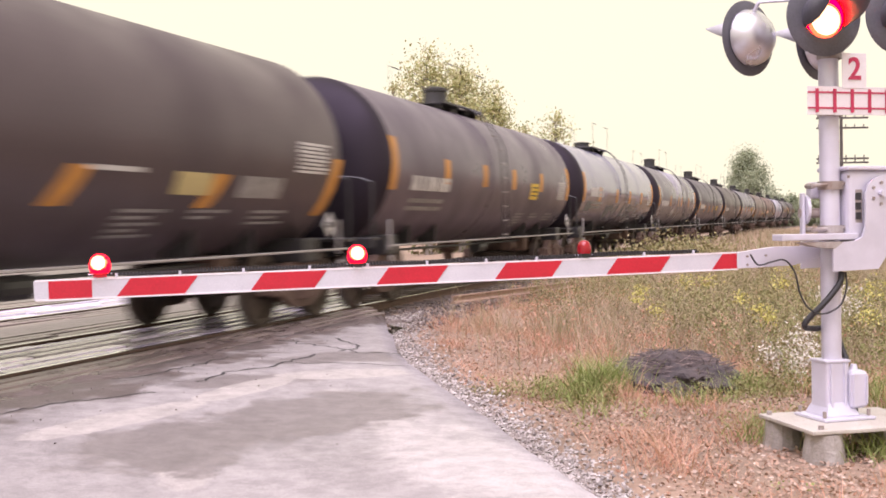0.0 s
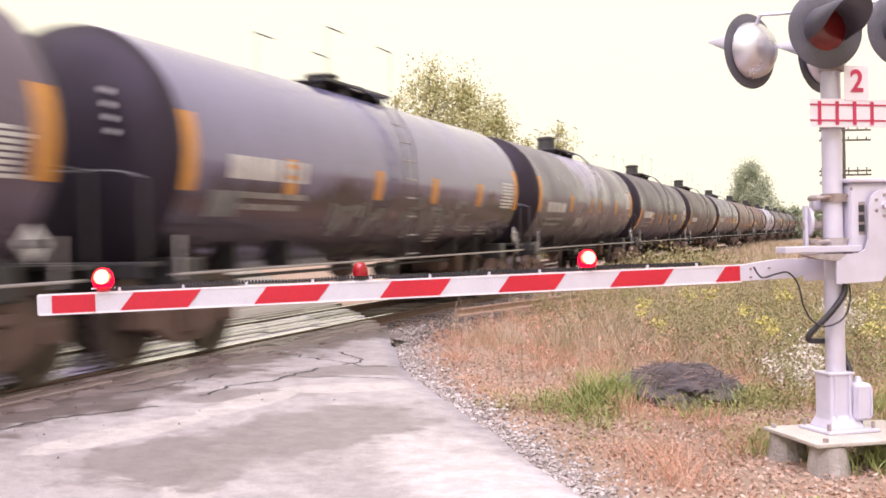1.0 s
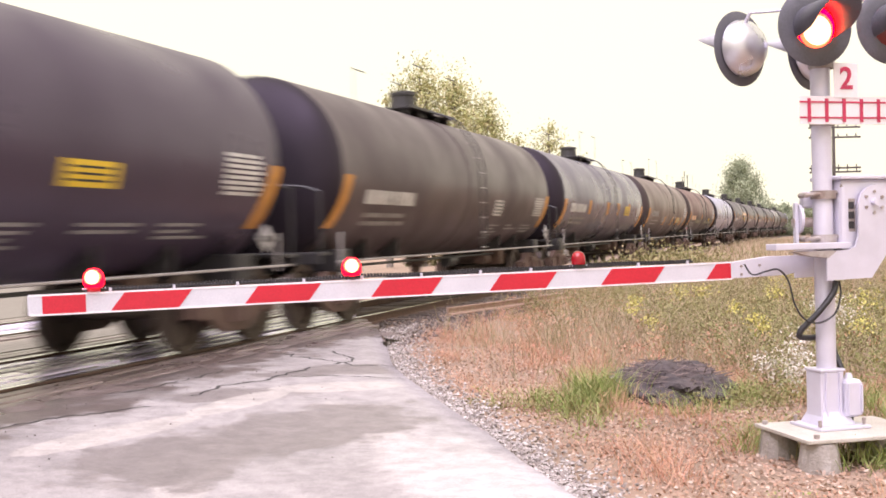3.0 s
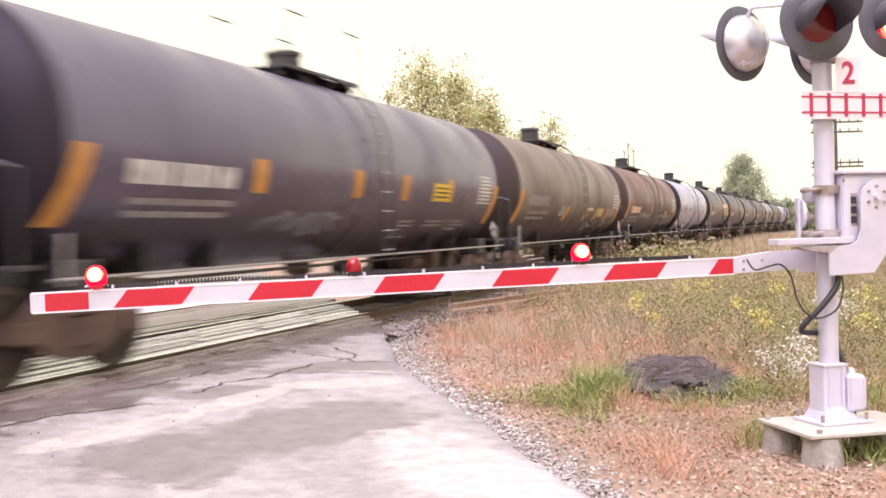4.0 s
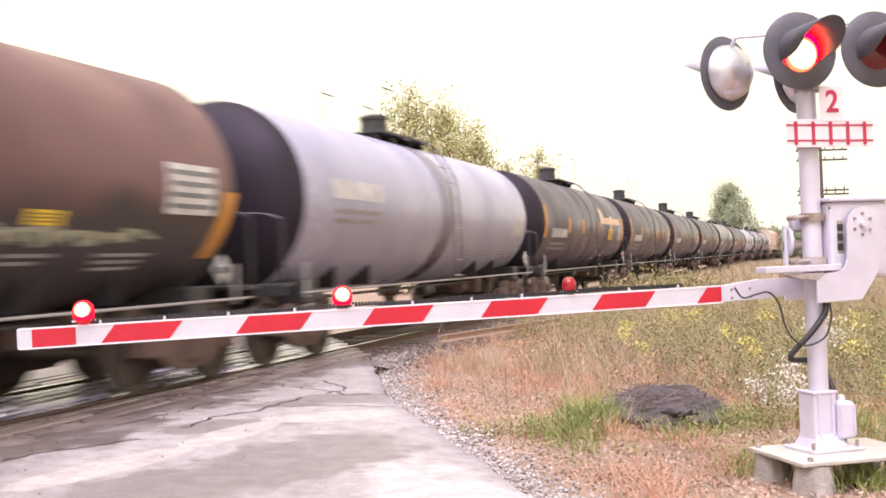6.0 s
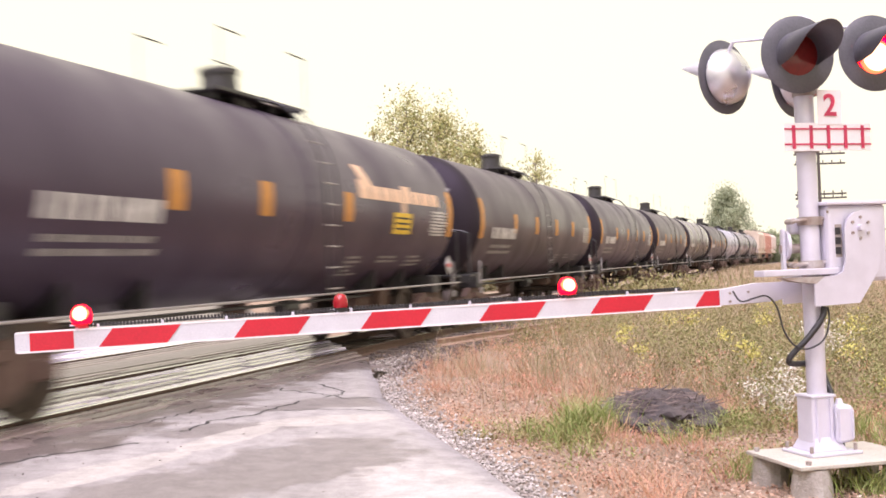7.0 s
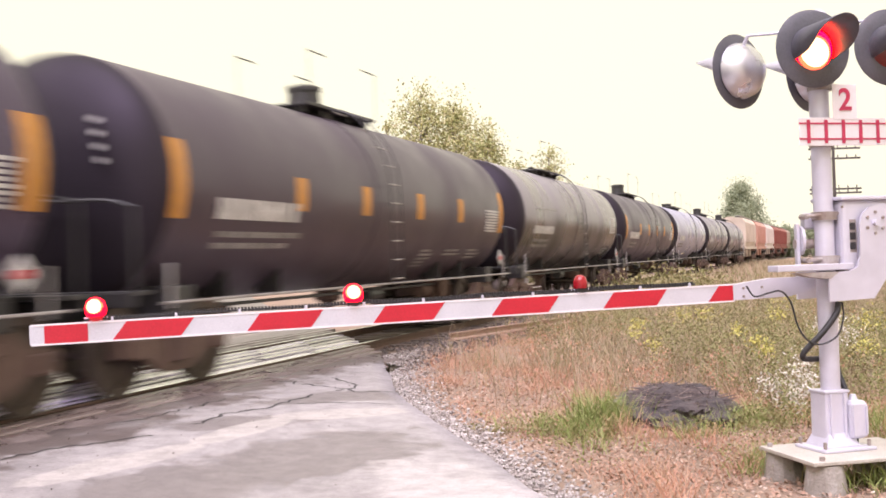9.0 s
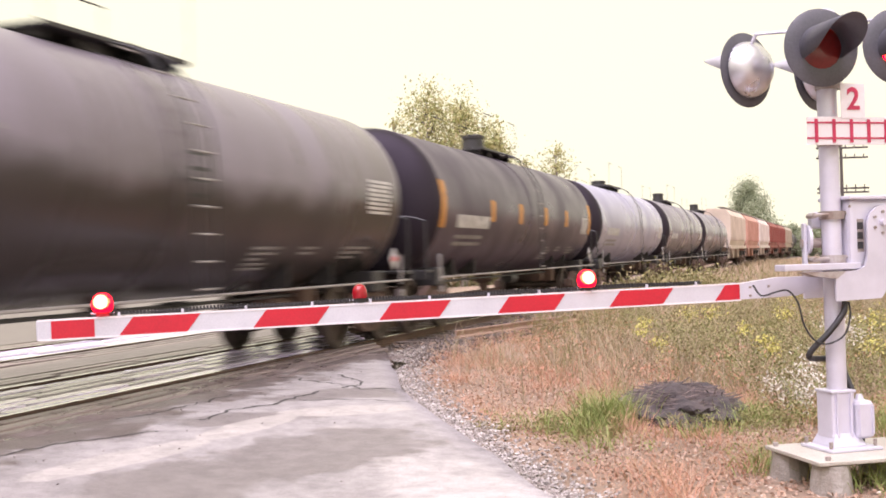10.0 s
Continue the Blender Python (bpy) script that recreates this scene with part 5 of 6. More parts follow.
raw("russet_grass", *blades(0, pl, (0.03, 0.15), (0.002, 0.006), (0.5, 1.6), clump=0.7), RED_GRASS, "short russet dry grass along the road edge", "grass", "stuff")
pl = scatter(30000, lambda x, y, d, q, n: ramp(d, 0.8, 1.8) * (1 - ramp(d, 4, 7)) * ramp(patchy(x, y, 0.9, 4), 0.05, 0.3) * mound_off(x, y), -1, 8, 6.5, 22)
raw("russet_tufts", *blades(0, pl, (0.1, 0.28), (0.003, 0.006), (0.3, 0.9), clump=0.8), RED_GRASS, "taller russet tufts of dry grass", "grass", "stuff")
# tan weeds in the middle
pl = scatter(170000, lambda x, y, d, q, n: ramp(d, 1.0, 3.5) * ramp(y, 11.3, 13) * mound_off(x, y) * rail_off(x, y) * ramp(patchy(x, y, 0.9, 2), -0.5, 0.1), -1, 16, 10.5, 40)
raw("tan_weeds", *blades(0, pl, (0.1, 0.5), (0.004, 0.010), (0.25, 1.0), clump=0.8), TAN_GRASS, "tan and olive knee-high dry weeds", "weeds", "stuff")
pl = scatter(60000, lambda x, y, d, q, n: ramp(d, 2.5, 6) * 0.8, 0, 60, 36, 120)
raw("far_weeds", *blades(0, pl, (0.3, 0.8), (0.03, 0.07), (0.1, 0.5)), TAN_GRASS, "pale weeds far along the track", "weeds", "stuff")
wx, wy = scatter(9000, lambda x, y, d, q, n: ramp(patchy(x, y, 0.8, 7), -0.1, 0.25) * ramp(d, 1.2, 3.5) * ramp(y, 11.5, 13) * mound_off(x, y) * rail_off(x, y), -1, 12, 11, 32)
k = 9
wz = np.array([land(a, b) for a, b in zip(wx, wy)])
raw("weed_heads", *flecks(np.repeat(wx, k) + RNG.normal(0, 0.06, len(wx) * k), np.repeat(wy, k) + RNG.normal(0, 0.06, len(wx) * k), np.repeat(wz, k) + RNG.uniform(0.02, 0.42, len(wx) * k), (0.004, 0.012)), TAN_GRASS, "fluffy tan seed heads of the weeds", "weeds", "stuff")


def weed_clumps(name, centres, material, tall, broad, leaves, label):
    """Bushy weeds: leaves thick round a stem, narrower towards the top."""
    px, py, pz = [], [], []
    for a, b in centres:
        h, w, k = RNG.uniform(*tall), RNG.uniform(*broad), int(RNG.integers(*leaves))
        up = RNG.uniform(0.03, 1.0, k) ** 0.8
        sd = w * (1.15 - 0.75 * up)
        lean = RNG.normal(0, 0.12, 2)
        px.append(a + RNG.normal(0, 1, k) * sd + lean[0] * up), py.append(b + RNG.normal(0, 1, k) * sd + lean[1] * up), pz.append(land(a, b) + h * up)
    raw(name, *flecks(np.concatenate(px), np.concatenate(py), np.concatenate(pz), (0.007, 0.022)), material, label, "weeds", "stuff")


# leafy weeds towards the mast and beyond, in drifts of their own
def drift(n, seed, lo, hi, near):
    x, y = scatter(n, lambda x, y, d, q, m: ramp(d, near, near + 2.2) * ramp(y, 11.9, 13.2) * ramp(patchy(x, y, 0.55, seed), lo, hi) * mound_off(x, y), 1.0, 16, 11, 34)
    return list(zip(x, y))


lw = drift(6000, 3, -0.08, 0.25, 2.0)
weed_clumps("leafy_weeds", lw[:1500], WEED_GREEN, (0.3, 0.85), (0.06, 0.15), (60, 120), "olive green leafy weeds")
weed_clumps("dark_weeds", drift(4200, 13, 0.08, 0.3, 2.4)[:700], DARK_WEED, (0.2, 0.6), (0.08, 0.18), (100, 170), "dark brown and green weed undergrowth")
weed_clumps("russet_weeds", drift(2600, 23, 0.0, 0.3, 1.0)[:650], RED_GRASS, (0.2, 0.6), (0.05, 0.14), (40, 80), "russet dry weed clumps")
green_at = [(RNG.uniform(3.3, 7.8), RNG.uniform(10.6, 19)) for i in range(560)] + [(RNG.uniform(3.0, 9.0), RNG.uniform(14, 25)) for i in range(420)]
weed_clumps("green_weeds", green_at, FRESH_WEED, (0.25, 0.7), (0.07, 0.18), (60, 110), "green leafy weeds behind the signal mast")
near_at = [(RNG.normal(2.75, 0.35), RNG.normal(10.35, 0.2)) for i in range(14)] + [(RNG.normal(1.05, 0.35), RNG.normal(10.4, 0.3)) for i in range(30)] + [(RNG.normal(3.15, 0.2), RNG.normal(11.2, 0.4)) for i in range(30)]
weed_clumps("low_weeds", near_at, WEED_GREEN, (0.06, 0.2), (0.05, 0.12), (40, 80), "low green weeds round the earth heap")
bx, bs2 = RNG.uniform(18, 26, 26000), RNG.uniform(70, 190, 26000)
raw("far_brush", *flecks(-bx * CT + bs2 * ST, bx * ST + bs2 * CT, -0.5 + RNG.uniform(0, 1, 26000) ** 1.5 * 1.9, (0.1, 0.22)), DARK_WEED, "dark brush beyond the second track", "brush", "stuff")
raw("weed_stalks", *blades(0, (np.array([c[0] for c in lw]), np.array([c[1] for c in lw])), (0.4, 0.95), (0.005, 0.010), (0.05, 0.3)), TAN_GRASS, "thin dry weed stalks", "weeds", "stuff")


def bloom(name, spots, material, n, label):
    px, py, pz = [], [], []
    for (cx, cy, cz, r) in spots:
        k = int(n * r / 0.3)
        px.append(cx + RNG.normal(0, r * 0.5, k)), py.append(cy + RNG.normal(0, r * 0.5, k)), pz.append(land(cx, cy) + cz + RNG.normal(0, r * 0.38, k))
    raw(name, *flecks(np.concatenate(px), np.concatenate(py), np.concatenate(pz), (0.008, 0.024)), material, label, "wildflowers", "stuff")


gold_at = [(3.55, 12.6, 0.66, 0.12), (3.4, 12.9, 0.78, 0.1), (3.7, 12.8, 0.55, 0.1), (2.75, 14.6, 0.5, 0.12), (2.6, 15.0, 0.62, 0.1), (3.9, 16.5, 0.75, 0.16), (4.5, 15.0, 0.8, 0.16), (4.7, 12.4, 0.6, 0.15), (5.2, 13.6, 0.8, 0.2), (3.1, 17.6, 0.6, 0.16), (6.4, 21, 0.8, 0.3), (4.55, 11.0, 0.4, 0.15), (4.2, 19.5, 0.6, 0.2)]
bloom("goldenrod", gold_at, GOLD, 300, "yellow goldenrod blooms among the weeds")
bloom("white_asters", [(3.62, 11.4, 0.36, 0.26), (3.5, 11.2, 0.22, 0.24), (3.8, 11.7, 0.5, 0.2), (4.7, 13.2, 0.65, 0.25), (4.9, 14.2, 0.7, 0.2), (3.35, 11.5, 0.3, 0.18)], ASTER, 330, "white aster blooms beside the mast")
bloom("red_leaves", [(3.15, 12.3, 0.3, 0.12), (3.0, 12.6, 0.28, 0.1), (4.2, 11.9, 0.5, 0.1)], RED_GRASS, 80, "red autumn leaves among the weeds")
# green tufts round the heap and under the slab
tuft = [(1.45, 10.75, 0.22, 620), (1.2, 10.45, 0.26, 330), (1.6, 10.95, 0.16, 350), (2.2, 10.05, 0.2, 110), (2.5, 10.2, 0.18, 60), (0.8, 10.9, 0.3, 90), (1.3, 9.7, 0.25, 70), (2.5, 8.8, 0.15, 110), (2.3, 8.4, 0.15, 90), (3.05, 7.75, 0.2, 240), (2.75, 8.1, 0.2, 160), (2.9, 10.7, 0.3, 300), (4.2, 9.6, 0.5, 700), (3.9, 10.6, 0.4, 500)]
tx = np.concatenate([RNG.normal(a, r * 0.6, n) for a, b, r, n in tuft])
ty = np.concatenate([RNG.normal(b, r * 0.6, n) for a, b, r, n in tuft])
hx, hy = RNG.normal(1.52, 0.13, 520), RNG.normal(10.85, 0.14, 520)
raw("tall_grass", *blades(0, (hx, hy), (0.2, 0.46), (0.005, 0.011), (0.3, 0.9)), GREEN_GRASS, "tall green grass tuft beside the earth heap", "grass", "stuff")
raw("green_grass", *blades(0, (tx, ty), (0.06, 0.30), (0.004, 0.010), (0.4, 1.4)), GREEN_GRASS, "fresh green grass tufts round the earth heap", "grass", "stuff")
gx0, gy0 = scatter(2600, lambda x, y, d, q, n: ramp(d, 0.5, 1.2) * ramp(patchy(x, y, 1.0, 9), 0.0, 0.25) * mound_off(x, y), 0, 6, 6, 13)
gx1, gy1 = np.repeat(gx0[:140], 14) + RNG.normal(0, 0.04, 14 * len(gx0[:140])), np.repeat(gy0[:140], 14) + RNG.normal(0, 0.04, 14 * len(gx0[:140]))
raw("low_greens", *flecks(gx1, gy1, np.array([land(a, b) for a, b in zip(gx1, gy1)]) + RNG.uniform(0.01, 0.09, len(gx1)), (0.007, 0.018), 0.6), GREEN_GRASS, "low green weeds among the leaf litter", "weeds", "stuff")
# leaf litter
fx, fy = scatter(110000, lambda x, y, d, q, n: ramp(d, 0.35, 0.8) * (1 - ramp(y, 12, 18) * 0.7) * mound_off(x, y), -1.5, 7, 5.2, 18)
fz = np.array([land(a, b) for a, b in zip(fx, fy)]) + RNG.uniform(0.005, 0.03, len(fx))
raw("leaf_litter", *flecks(fx, fy, fz, (0.007, 0.024), 0.35), LITTER, "brown and pale fallen leaves", "leaf litter", "stuff")


# gravel shoulder
def stones(material, place, size, name, label):
    x, y = place
    n = len(x)
    z = np.array([max(land(a, b), -0.09) for a, b in zip(x, y)])
    oct_v = np.array([(1, 0, 0), (-1, 0, 0), (0, 1, 0), (0, -1, 0), (0, 0, 1), (0, 0, -1)], float)
    oct_f = np.array([(0, 2, 4), (2, 1, 4), (1, 3, 4), (3, 0, 4), (2, 0, 5), (1, 2, 5), (3, 1, 5), (0, 3, 5)])
    s = RNG.uniform(*size, n)[:, None, None] * RNG.uniform(0.6, 1.2, (n, 1, 3))
    a = RNG.uniform(0, math.tau, n)
    v = (oct_v[None] + RNG.normal(0, 0.22, (n, 6, 3))) * s
    c, si = np.cos(a)[:, None], np.sin(a)[:, None]
    v = np.stack([v[..., 0] * c - v[..., 1] * si, v[..., 0] * si + v[..., 1] * c, v[..., 2] * 0.75], -1)
    v += np.stack([x, y, z + RNG.uniform(-0.005, 0.03, n)], 1)[:, None]
    raw(name, v.reshape(-1, 3), (np.arange(n)[:, None, None] * 6 + oct_f).reshape(-1, 3).tolist(), material, label, "gravel", "stuff")


qv = RNG.uniform(-2, 6.6, 17000)
ev = 4.3 + 1.69 * qv + np.where(qv > 4.6, 0.55 * np.minimum(1.9, qv - 4.6), 0)
wide = 0.55 + 0.08 * np.maximum(0, qv) + 0.55 * ramp(qv, 4.6, 5.6)
sv = ev + np.abs(RNG.normal(0, 0.62, len(qv))) * wide - 0.12
stones(GRAVEL, (-qv * CT + sv * ST, qv * ST + sv * CT), (0.007, 0.024), "gravel_shoulder", "pale grey gravel along the road edge")
bq, bs = OFF - RNG.uniform(0.95, 2.6, 9000), RNG.uniform(15, 60, 9000)
ok = bs > 4.3 + 1.69 * bq + 1.2
stones(DIRTY_STONE, (-bq[ok] * CT + bs[ok] * ST, bq[ok] * ST + bs[ok] * CT), (0.015, 0.045), "ballast_stones", "dirty broken ballast stones")


# earth heap
def heap():
    h = empty("earth_heap", Matrix.Translation((2.32, 11.4, -0.13)), "dark heap of earth and dry brush in the grass", "earth heap")
    b = bmesh.new()
    bmesh.ops.create_icosphere(b, subdivisions=5, radius=1)
    for v in b.verts:
        n = 1 + 0.22 * noise.noise(v.co * 2.1) + 0.12 * noise.noise(v.co * 6) + 0.06 * noise.noise(v.co * 15)
        v.co = Vector((v.co.x * 0.62 * n, v.co.y * 0.9 * n, max(-0.05, v.co.z * 0.31 * n)))
    part("earth", b, EARTH, h, "", True)
    v, f = [], []
    for i in range(900):
        a, r = RNG.uniform(0, math.tau), math.sqrt(RNG.uniform(0, 1))
        x, y = 0.58 * r * math.cos(a), 0.82 * r * math.sin(a)
        z = 0.31 * math.sqrt(max(0.02, 1 - r * r)) + RNG.uniform(-0.04, 0.025)
        d = Vector((RNG.normal(), RNG.normal() * 0.6, RNG.normal() * 0.12)).normalized() * RNG.uniform(0.05, 0.18)
        side = d.cross(Vector((0, 0, 1))).normalized() * RNG.uniform(0.003, 0.007)
        c, k = Vector((x, y, z)), len(v)
        up = Vector((0, 0, 0.008))
        v += [c - d + side, c - d - side, c + d - side * 0.4, c + d + side * 0.4, c - d + up, c + d + up]
        f += [(k, k + 3, k + 5, k + 4), (k + 1, k + 4, k + 5, k + 2), (k, k + 1, k + 2, k + 3)]
    raw("brush", v, f, TWIG, "dry grey twigs", parent=h, kind="stuff")


heap()


# old rail lying in the weeds
orl = empty("discarded_rail", Matrix.Translation((1.48, 22.0, 0.06)) @ Matrix.Rotation(math.atan2(3.5, 2.17), 4, "Z"), "rusty discarded rail lying in the weeds", "rail")
part("rail", prism(bmesh.new(), [(-0.06, 0), (0.06, 0), (0.06, 0.02), (0.012, 0.04), (0.012, 0.1), (0.035, 0.115), (0.035, 0.14), (-0.035, 0.14), (-0.035, 0.115), (-0.012, 0.1), (-0.012, 0.04), (-0.06, 0.02)], 5.0, Matrix.Translation((0, 0, 0.05)) @ Matrix.Rotation(radians(90), 4, "Z")), OLD_RAIL, orl)


# ---- trees ----
def tree(name, x, y, height, spread, base, leaves, leaf_size, material, label, clumps, seed, gap=0.5):
    r = random.Random(seed)
    g = np.random.default_rng(seed)
    z0 = -0.6
    t = empty(name, Matrix.Translation((x, y, z0)), label, "tree", "trees behind the railway")
    b = bmesh.new()
    rod(b, (0, 0, 0), (0.1, 0, height * 0.5), height * 0.022, 9, height * 0.013)
    rod(b, (0.1, 0, height * 0.5), (0, 0.1, height * 0.95), height * 0.013, 7, height * 0.003)
    ends = []
    for i in range(clumps):
        h = base + (1 - base) * (i + 0.5) / clumps
        a = i * 2.4 + r.uniform(-0.4, 0.4)
        k = math.sin(math.pi * min(1, max(0.08, (h - base) / (1 - base) * 0.8 + 0.18)))
        d = spread * k * r.uniform(0.35, 1.0)
        e = Vector((math.cos(a) * d, math.sin(a) * d, height * h * r.uniform(0.94, 1.02)))
        rod(b, (0.05, 0, e.z - d * 0.65), e, height * 0.006, 5, height * 0.0015)
        ends.append(e)
    part("trunk", b, BARK, t, "grey trunk and limbs")
    P = []
    for e in ends:
        n = int(leaves / clumps * r.uniform(0.5, 1.4))
        c = g.normal(size=(n, 3)) * np.array([spread * 0.15, spread * 0.15, spread * 0.17]) * r.uniform(0.55, 1.25)
        P.append(c + np.array(e))
    P = np.concatenate(P)
    keep = np.array([noise.noise(Vector(p) * (2.2 / max(0.8, spread * 0.3))) for p in P]) > -gap
    P = P[keep]
    RNG_local = flecks(P[:, 0], P[:, 1], P[:, 2], leaf_size)
    raw("crown", *RNG_local, material, "sparse yellowing leaves" if material is LEAF_A else "grey-green leaves", parent=t)


tree("birch_tree", -0.9, 75, 13.2, 3.9, 0.3, 17000, (0.05, 0.13), LEAF_A, "tall birch with thin yellow-green autumn leaves", 56, 3, 0.14)
tree("birch_tree", -3.2, 76, 11.8, 1.8, 0.4, 2200, (0.05, 0.12), LEAF_A, "slender birch with sparse leaves", 20, 14, 0.05)
tree("birch_tree", 1.3, 75, 12.4, 3.8, 0.3, 17000, (0.05, 0.13), LEAF_A, "tall birch with thin yellow-green autumn leaves", 50, 11, 0.2)
tree("birch_tree", 3.6, 77, 10.9, 3.0, 0.3, 10000, (0.05, 0.13), LEAF_A, "birch with thin yellow-green autumn leaves", 38, 4, 0.16)
tree("birch_tree", 4.9, 76, 8.4, 1.6, 0.4, 2600, (0.05, 0.12), LEAF_A, "small olive green birch", 16, 5, 0.2)
tree("birch_tree", 7.7, 76, 9.4, 2.6, 0.3, 5200, (0.05, 0.12), LEAF_A, "slender birch with pale thin leaves", 26, 6, 0.08)
tree("birch_tree", 9.2, 80, 6.8, 1.1, 0.4, 800, (0.06, 0.12), LEAF_A, "small thin birch with a few leaves", 10, 8, 0.15)
tree("broad_tree", 46.2, 170, 12.0, 4.2, 0.15, 32000, (0.07, 0.17), LEAF_B, "dense grey-green broadleaf tree", 60, 9, 0.6)
for i, (x, y, h, s) in enumerate([(55, 185, 5.4, 3), (59, 190, 5.6, 3), (51, 188, 4.4, 3), (64, 192, 5.5, 3.5), (70, 195, 6, 4), (77, 195, 6, 4), (85, 195, 7, 4.5)]):
    tree("broad_tree", x, y, h, s, 0.1, 4200, (0.12, 0.25), LEAF_B, "low grey-green tree on the skyline", 26, 20 + i, 0.6)


# low leafy bush by the track
def bush(x, y, h, w, seed):
    g = np.random.default_rng(seed)
    t = empty("bush", Matrix.Translation((x, y, -0.14)), "low leafy bush beside the track", "bush")
    n = 1500
    p = g.normal(size=(n, 3)) * np.array([w, w, h * 0.35]) * 0.5 + np.array([0, 0, h * 0.55])
    p[:, 2] = np.abs(p[:, 2])
    raw("leaves", *flecks(p[:, 0], p[:, 1], p[:, 2], (0.03, 0.07)), WEED_GREEN, "olive leaves", parent=t)
    b = bmesh.new()
    for i in range(14):
        q = p[i * 9]
        rod(b, (0, 0, 0), q, 0.012, 5, 0.004)
    part("stems", b, BARK, t)


bush(7.3, 36.5, 1.35, 1.7, 1)
bush(8.6, 37.5, 1.1, 1.5, 2)
bush(6.6, 35.4, 0.9, 1.1, 3)


# poles of the old wire line
def utility_pole(x, y, h, arms):
    t = empty("utility_pole", Matrix.Translation((x, y, -0.2)), "thin dark timber pole with crossarms", "utility pole", "wire poles")
    part("post", rod(bmesh.new(), (0, 0, 0), (0, 0, h), 0.09, 10, 0.06), POLE_WOOD, t)
    for z in arms:
        a = part("crossarm", box(bmesh.new(), (0.05, 0, z), (2.3, 0.07, 0.08), 0.008), POLE_WOOD, t)
        for i in range(6):
            part("insulator", rod(bmesh.new(), (-1.0 + i * 0.4, 0, z + 0.04), (-1.0 + i * 0.4, 0, z + 0.16), 0.025, 6), POLE_WOOD, a)


utility_pole(17.75, 50, 6.5, (6.1, 5.66, 4.3, 4.12))
utility_pole(24.5, 172, 11.0, (10.5, 9.7))


# ---- road repairs and cracks ----
def ribbon(name, pts, width, material, lift, label, jitter=0.04, seed=1):
    r = random.Random(seed)
    v, f = [], []
    line = []
    for (x0, y0), (x1, y1) in zip(pts, pts[1:]):
        n = max(2, int(math.hypot(x1 - x0, y1 - y0) / 0.07))
        line += [(x0 + (x1 - x0) * i / n, y0 + (y1 - y0) * i / n) for i in range(n)]
    off = 0.0
    for i, (x, y) in enumerate(line):
        a, b = line[max(0, i - 1)], line[min(len(line) - 1, i + 1)]
        d = Vector((b[0] - a[0], b[1] - a[1], 0)).normalized()
        nrm = Vector((-d.y, d.x, 0))
        off = off * 0.85 + r.uniform(-jitter, jitter)
        w = width * r.uniform(0.4, 1.3)
        c = Vector((x, y, 0)) + nrm * off
        for sgn in (-0.5, 0.5):
            p = c + nrm * w * sgn
            v.append((p.x, p.y, road_top(to_qs(p.x, p.y)[0]) + lift))
    for i in range(len(line) - 1):
        f.append((2 * i, 2 * i + 1, 2 * i + 3, 2 * i + 2))
    return raw(name, v, f, material, label, "road mark", "structure")


ribbon("road_crack", [(-4.2, 7.6), (-2.72, 9.2), (-2.45, 9.6)], 0.03, CRACK, 0.004, "long dark crack across the asphalt", 0.05, 1)
ribbon("road_crack", [(-2.2, 10.1), (-1.95, 10.9), (-1.5, 11.6), (-1.3, 12.2)], 0.034, CRACK, 0.004, "dark crack across the asphalt", 0.06, 2)
ribbon("road_crack", [(-1.2, 12.5), (-0.95, 13.0), (-1.3, 13.8)], 0.03, CRACK, 0.004, "thin crack near the rails", 0.05, 3)
ribbon("road_crack", [(-3.0, 10.2), (-2.6, 10.9), (-2.2, 11.9)], 0.025, CRACK, 0.004, "thin crack near the rails", 0.06, 6)
ribbon("road_crack", [(-0.2, 12.3), (-0.9, 12.4), (-1.5, 12.9), (-2.0, 13.6)], 0.03, CRACK, 0.004, "crack along the worn road edge", 0.07, 7)
ribbon("road_crack", [(-1.5, 11.5), (-0.8, 11.75), (-0.3, 11.7)], 0.02, CRACK, 0.004, "crack along the repaired strip", 0.04, 8)
gq, gs = OFF - RNG.gamma(1.6, 0.5, 900) - 1.85, RNG.uniform(1, 15.5, 900)
gq, gs = gq[gq > 2.5], gs[gq > 2.5]
gsz = np.array([road_top(q) for q in gq]) + 0.004
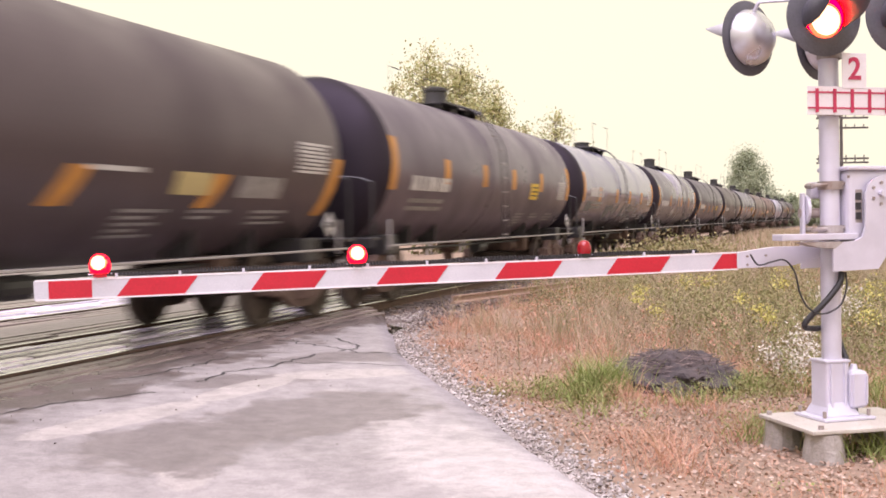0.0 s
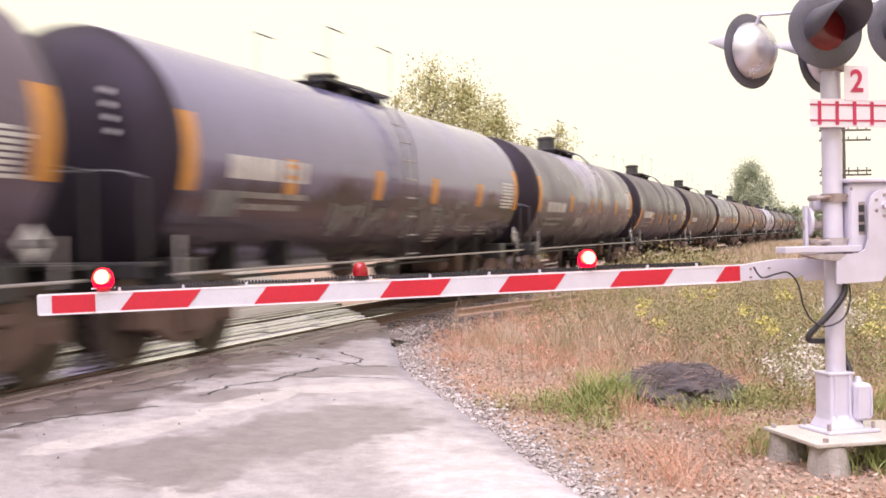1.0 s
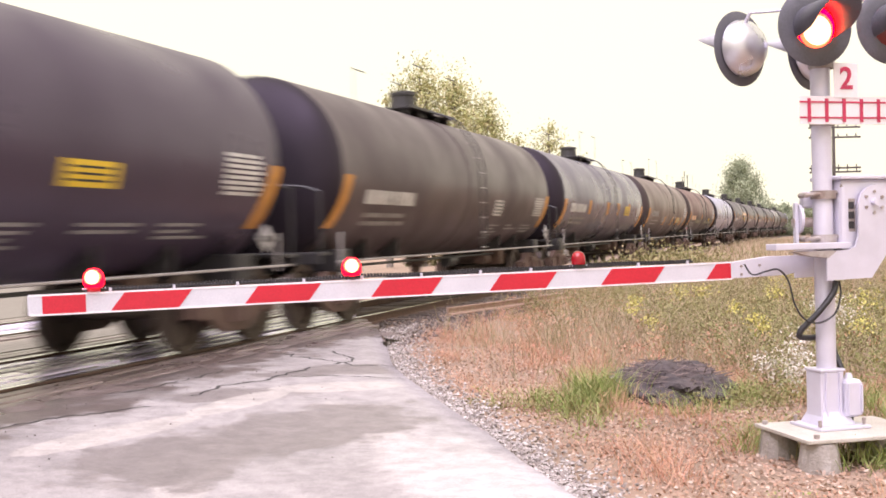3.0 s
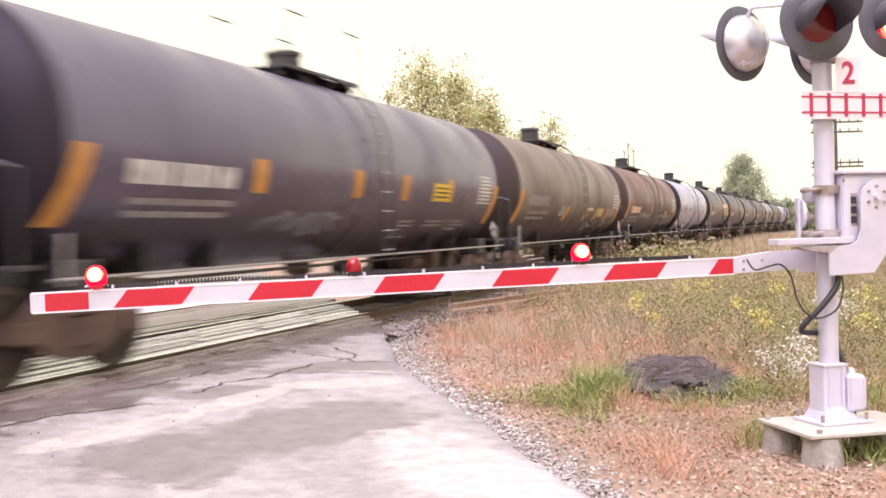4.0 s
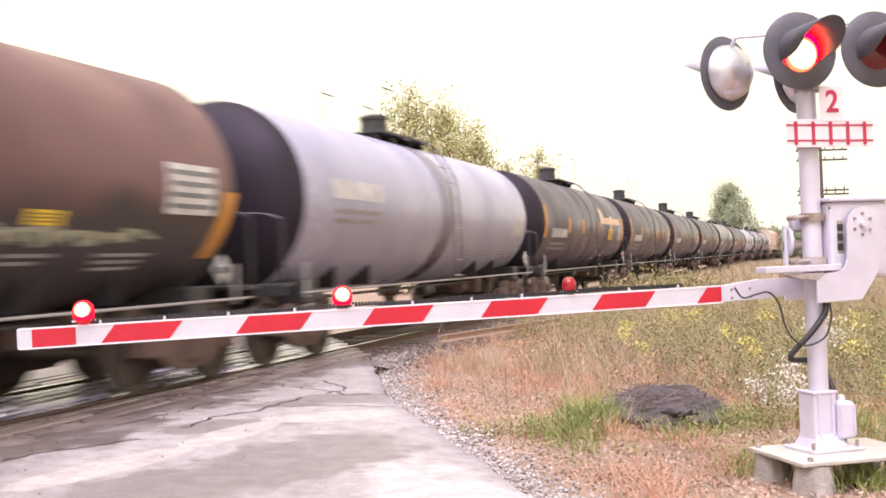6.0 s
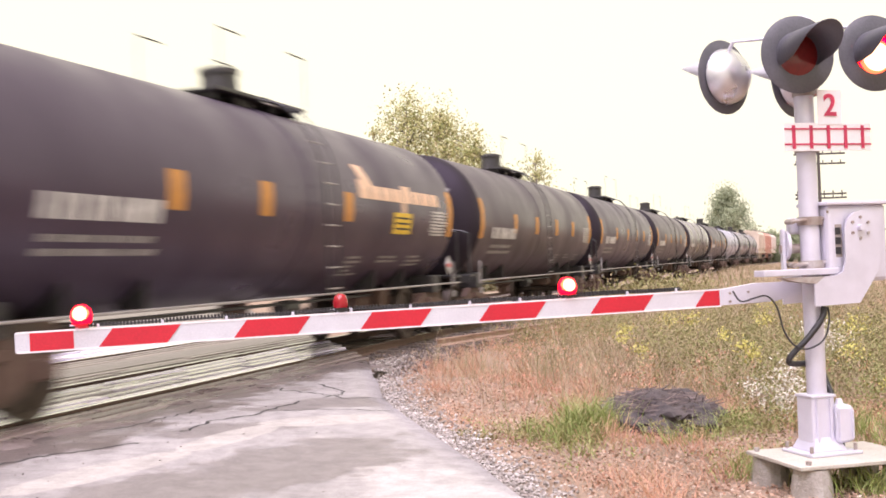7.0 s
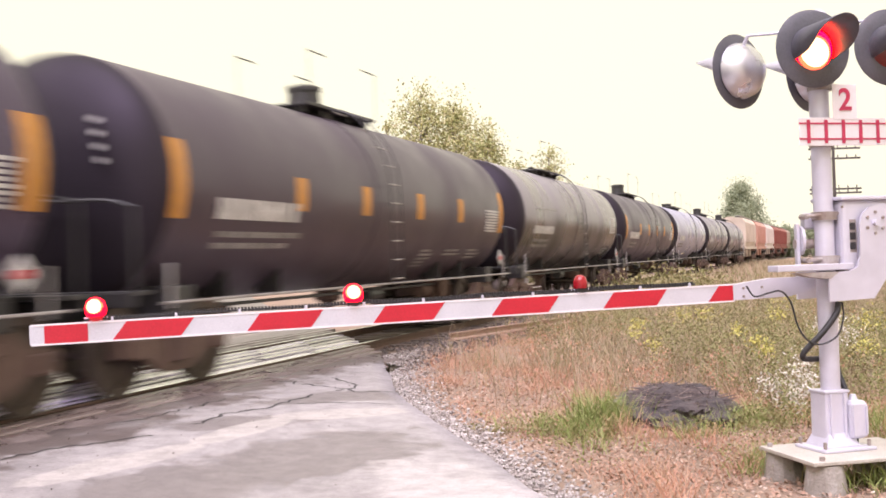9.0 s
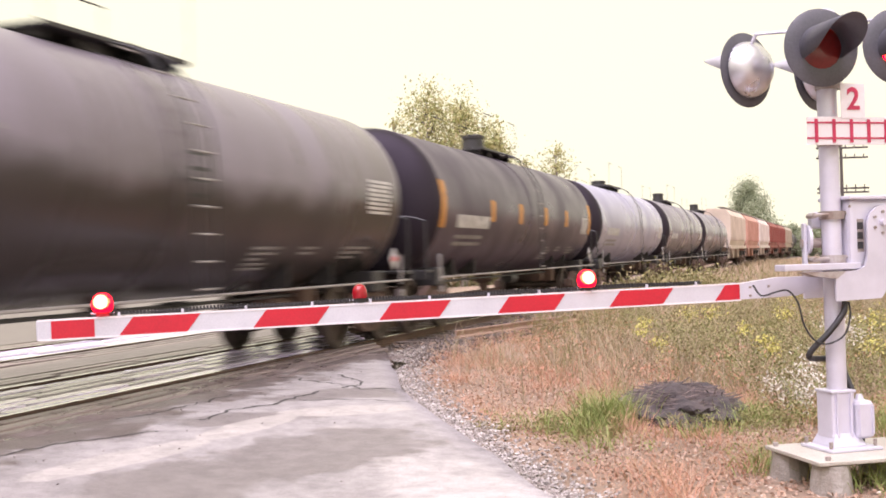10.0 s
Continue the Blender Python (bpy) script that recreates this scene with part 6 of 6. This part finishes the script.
raw("road_grit", *flecks(-gq * CT + gs * ST, gq * ST + gs * CT, gsz, (0.004, 0.012), 0.15), DIRTY_STONE, "dark grit and crumbs of asphalt by the rails", "grit", "stuff")


# ---- movement ----
# when the near signal lamp and the middle gate lamp are lit
SIGNAL_ON = [(-1, 0.53), (1.12, 2.04), (2.6, 3.45), (4.21, 5.11), (5.75, 6.65), (7.27, 8.12), (8.76, 9.62)]
ARM_ON = [(-1, 0.45), (1.08, 1.95), (2.55, 3.4), (4.15, 5.06), (5.65, 6.55), (7.15, 8.12), (8.65, 9.56)]


def switch(thing, on_pose, off_pose, spans, invert=False):
    """The glow rises behind its lens while lit and sinks back when dark."""
    marks = sorted({round(e, 2) for span in spans for e in span if 0 < e < 10})
    lit = lambda t: any(a <= t < b for a, b in spans) != invert
    rows = [(0, on_pose if lit(0) else off_pose)]
    for e in marks:
        before, after = (on_pose if lit(e - 0.02) else off_pose), (on_pose if lit(e + 0.02) else off_pose)
        rows += [(e - 0.034, before), (e, after)]
    rows.append((10, on_pose if lit(10) else off_pose))
    walk(thing, rows)


def motions():
    for ob, s in TRAIN:
        rows = []
        for i in range(21):
            t = i * 0.5
            x, y, a = on_track(s - SPEED * t)
            rows.append((t, Matrix.Translation((x, y, RAIL_Z)) @ Matrix.Rotation(a, 4, "Z")))
        walk(ob, rows)
    turn = SPEED / 0.48
    spin = [Matrix.Rotation(-turn * i / FPS, 4, "Y") for i in range(int(10 * FPS) + 1)]
    for w, o in SPINNERS:
        at = Matrix.Translation((o, 0, 0.48))
        walk(w, [(i / FPS, at @ m) for i, m in enumerate(spin)])
    for i, (g, x) in enumerate(ARM_GLOWS):
        if i:
            switch(g, Matrix.Translation((x, 0, 0.094)), Matrix.Translation((x, 0.082, -0.05)), ARM_ON, i == 2)
    for i, (g, m) in enumerate(SIGNAL_GLOWS):
        switch(g, m @ Matrix.Translation((0, 0, 0.006)), m @ Matrix.Translation((0, 0, -0.07)), SIGNAL_ON, i == 1)


motions()
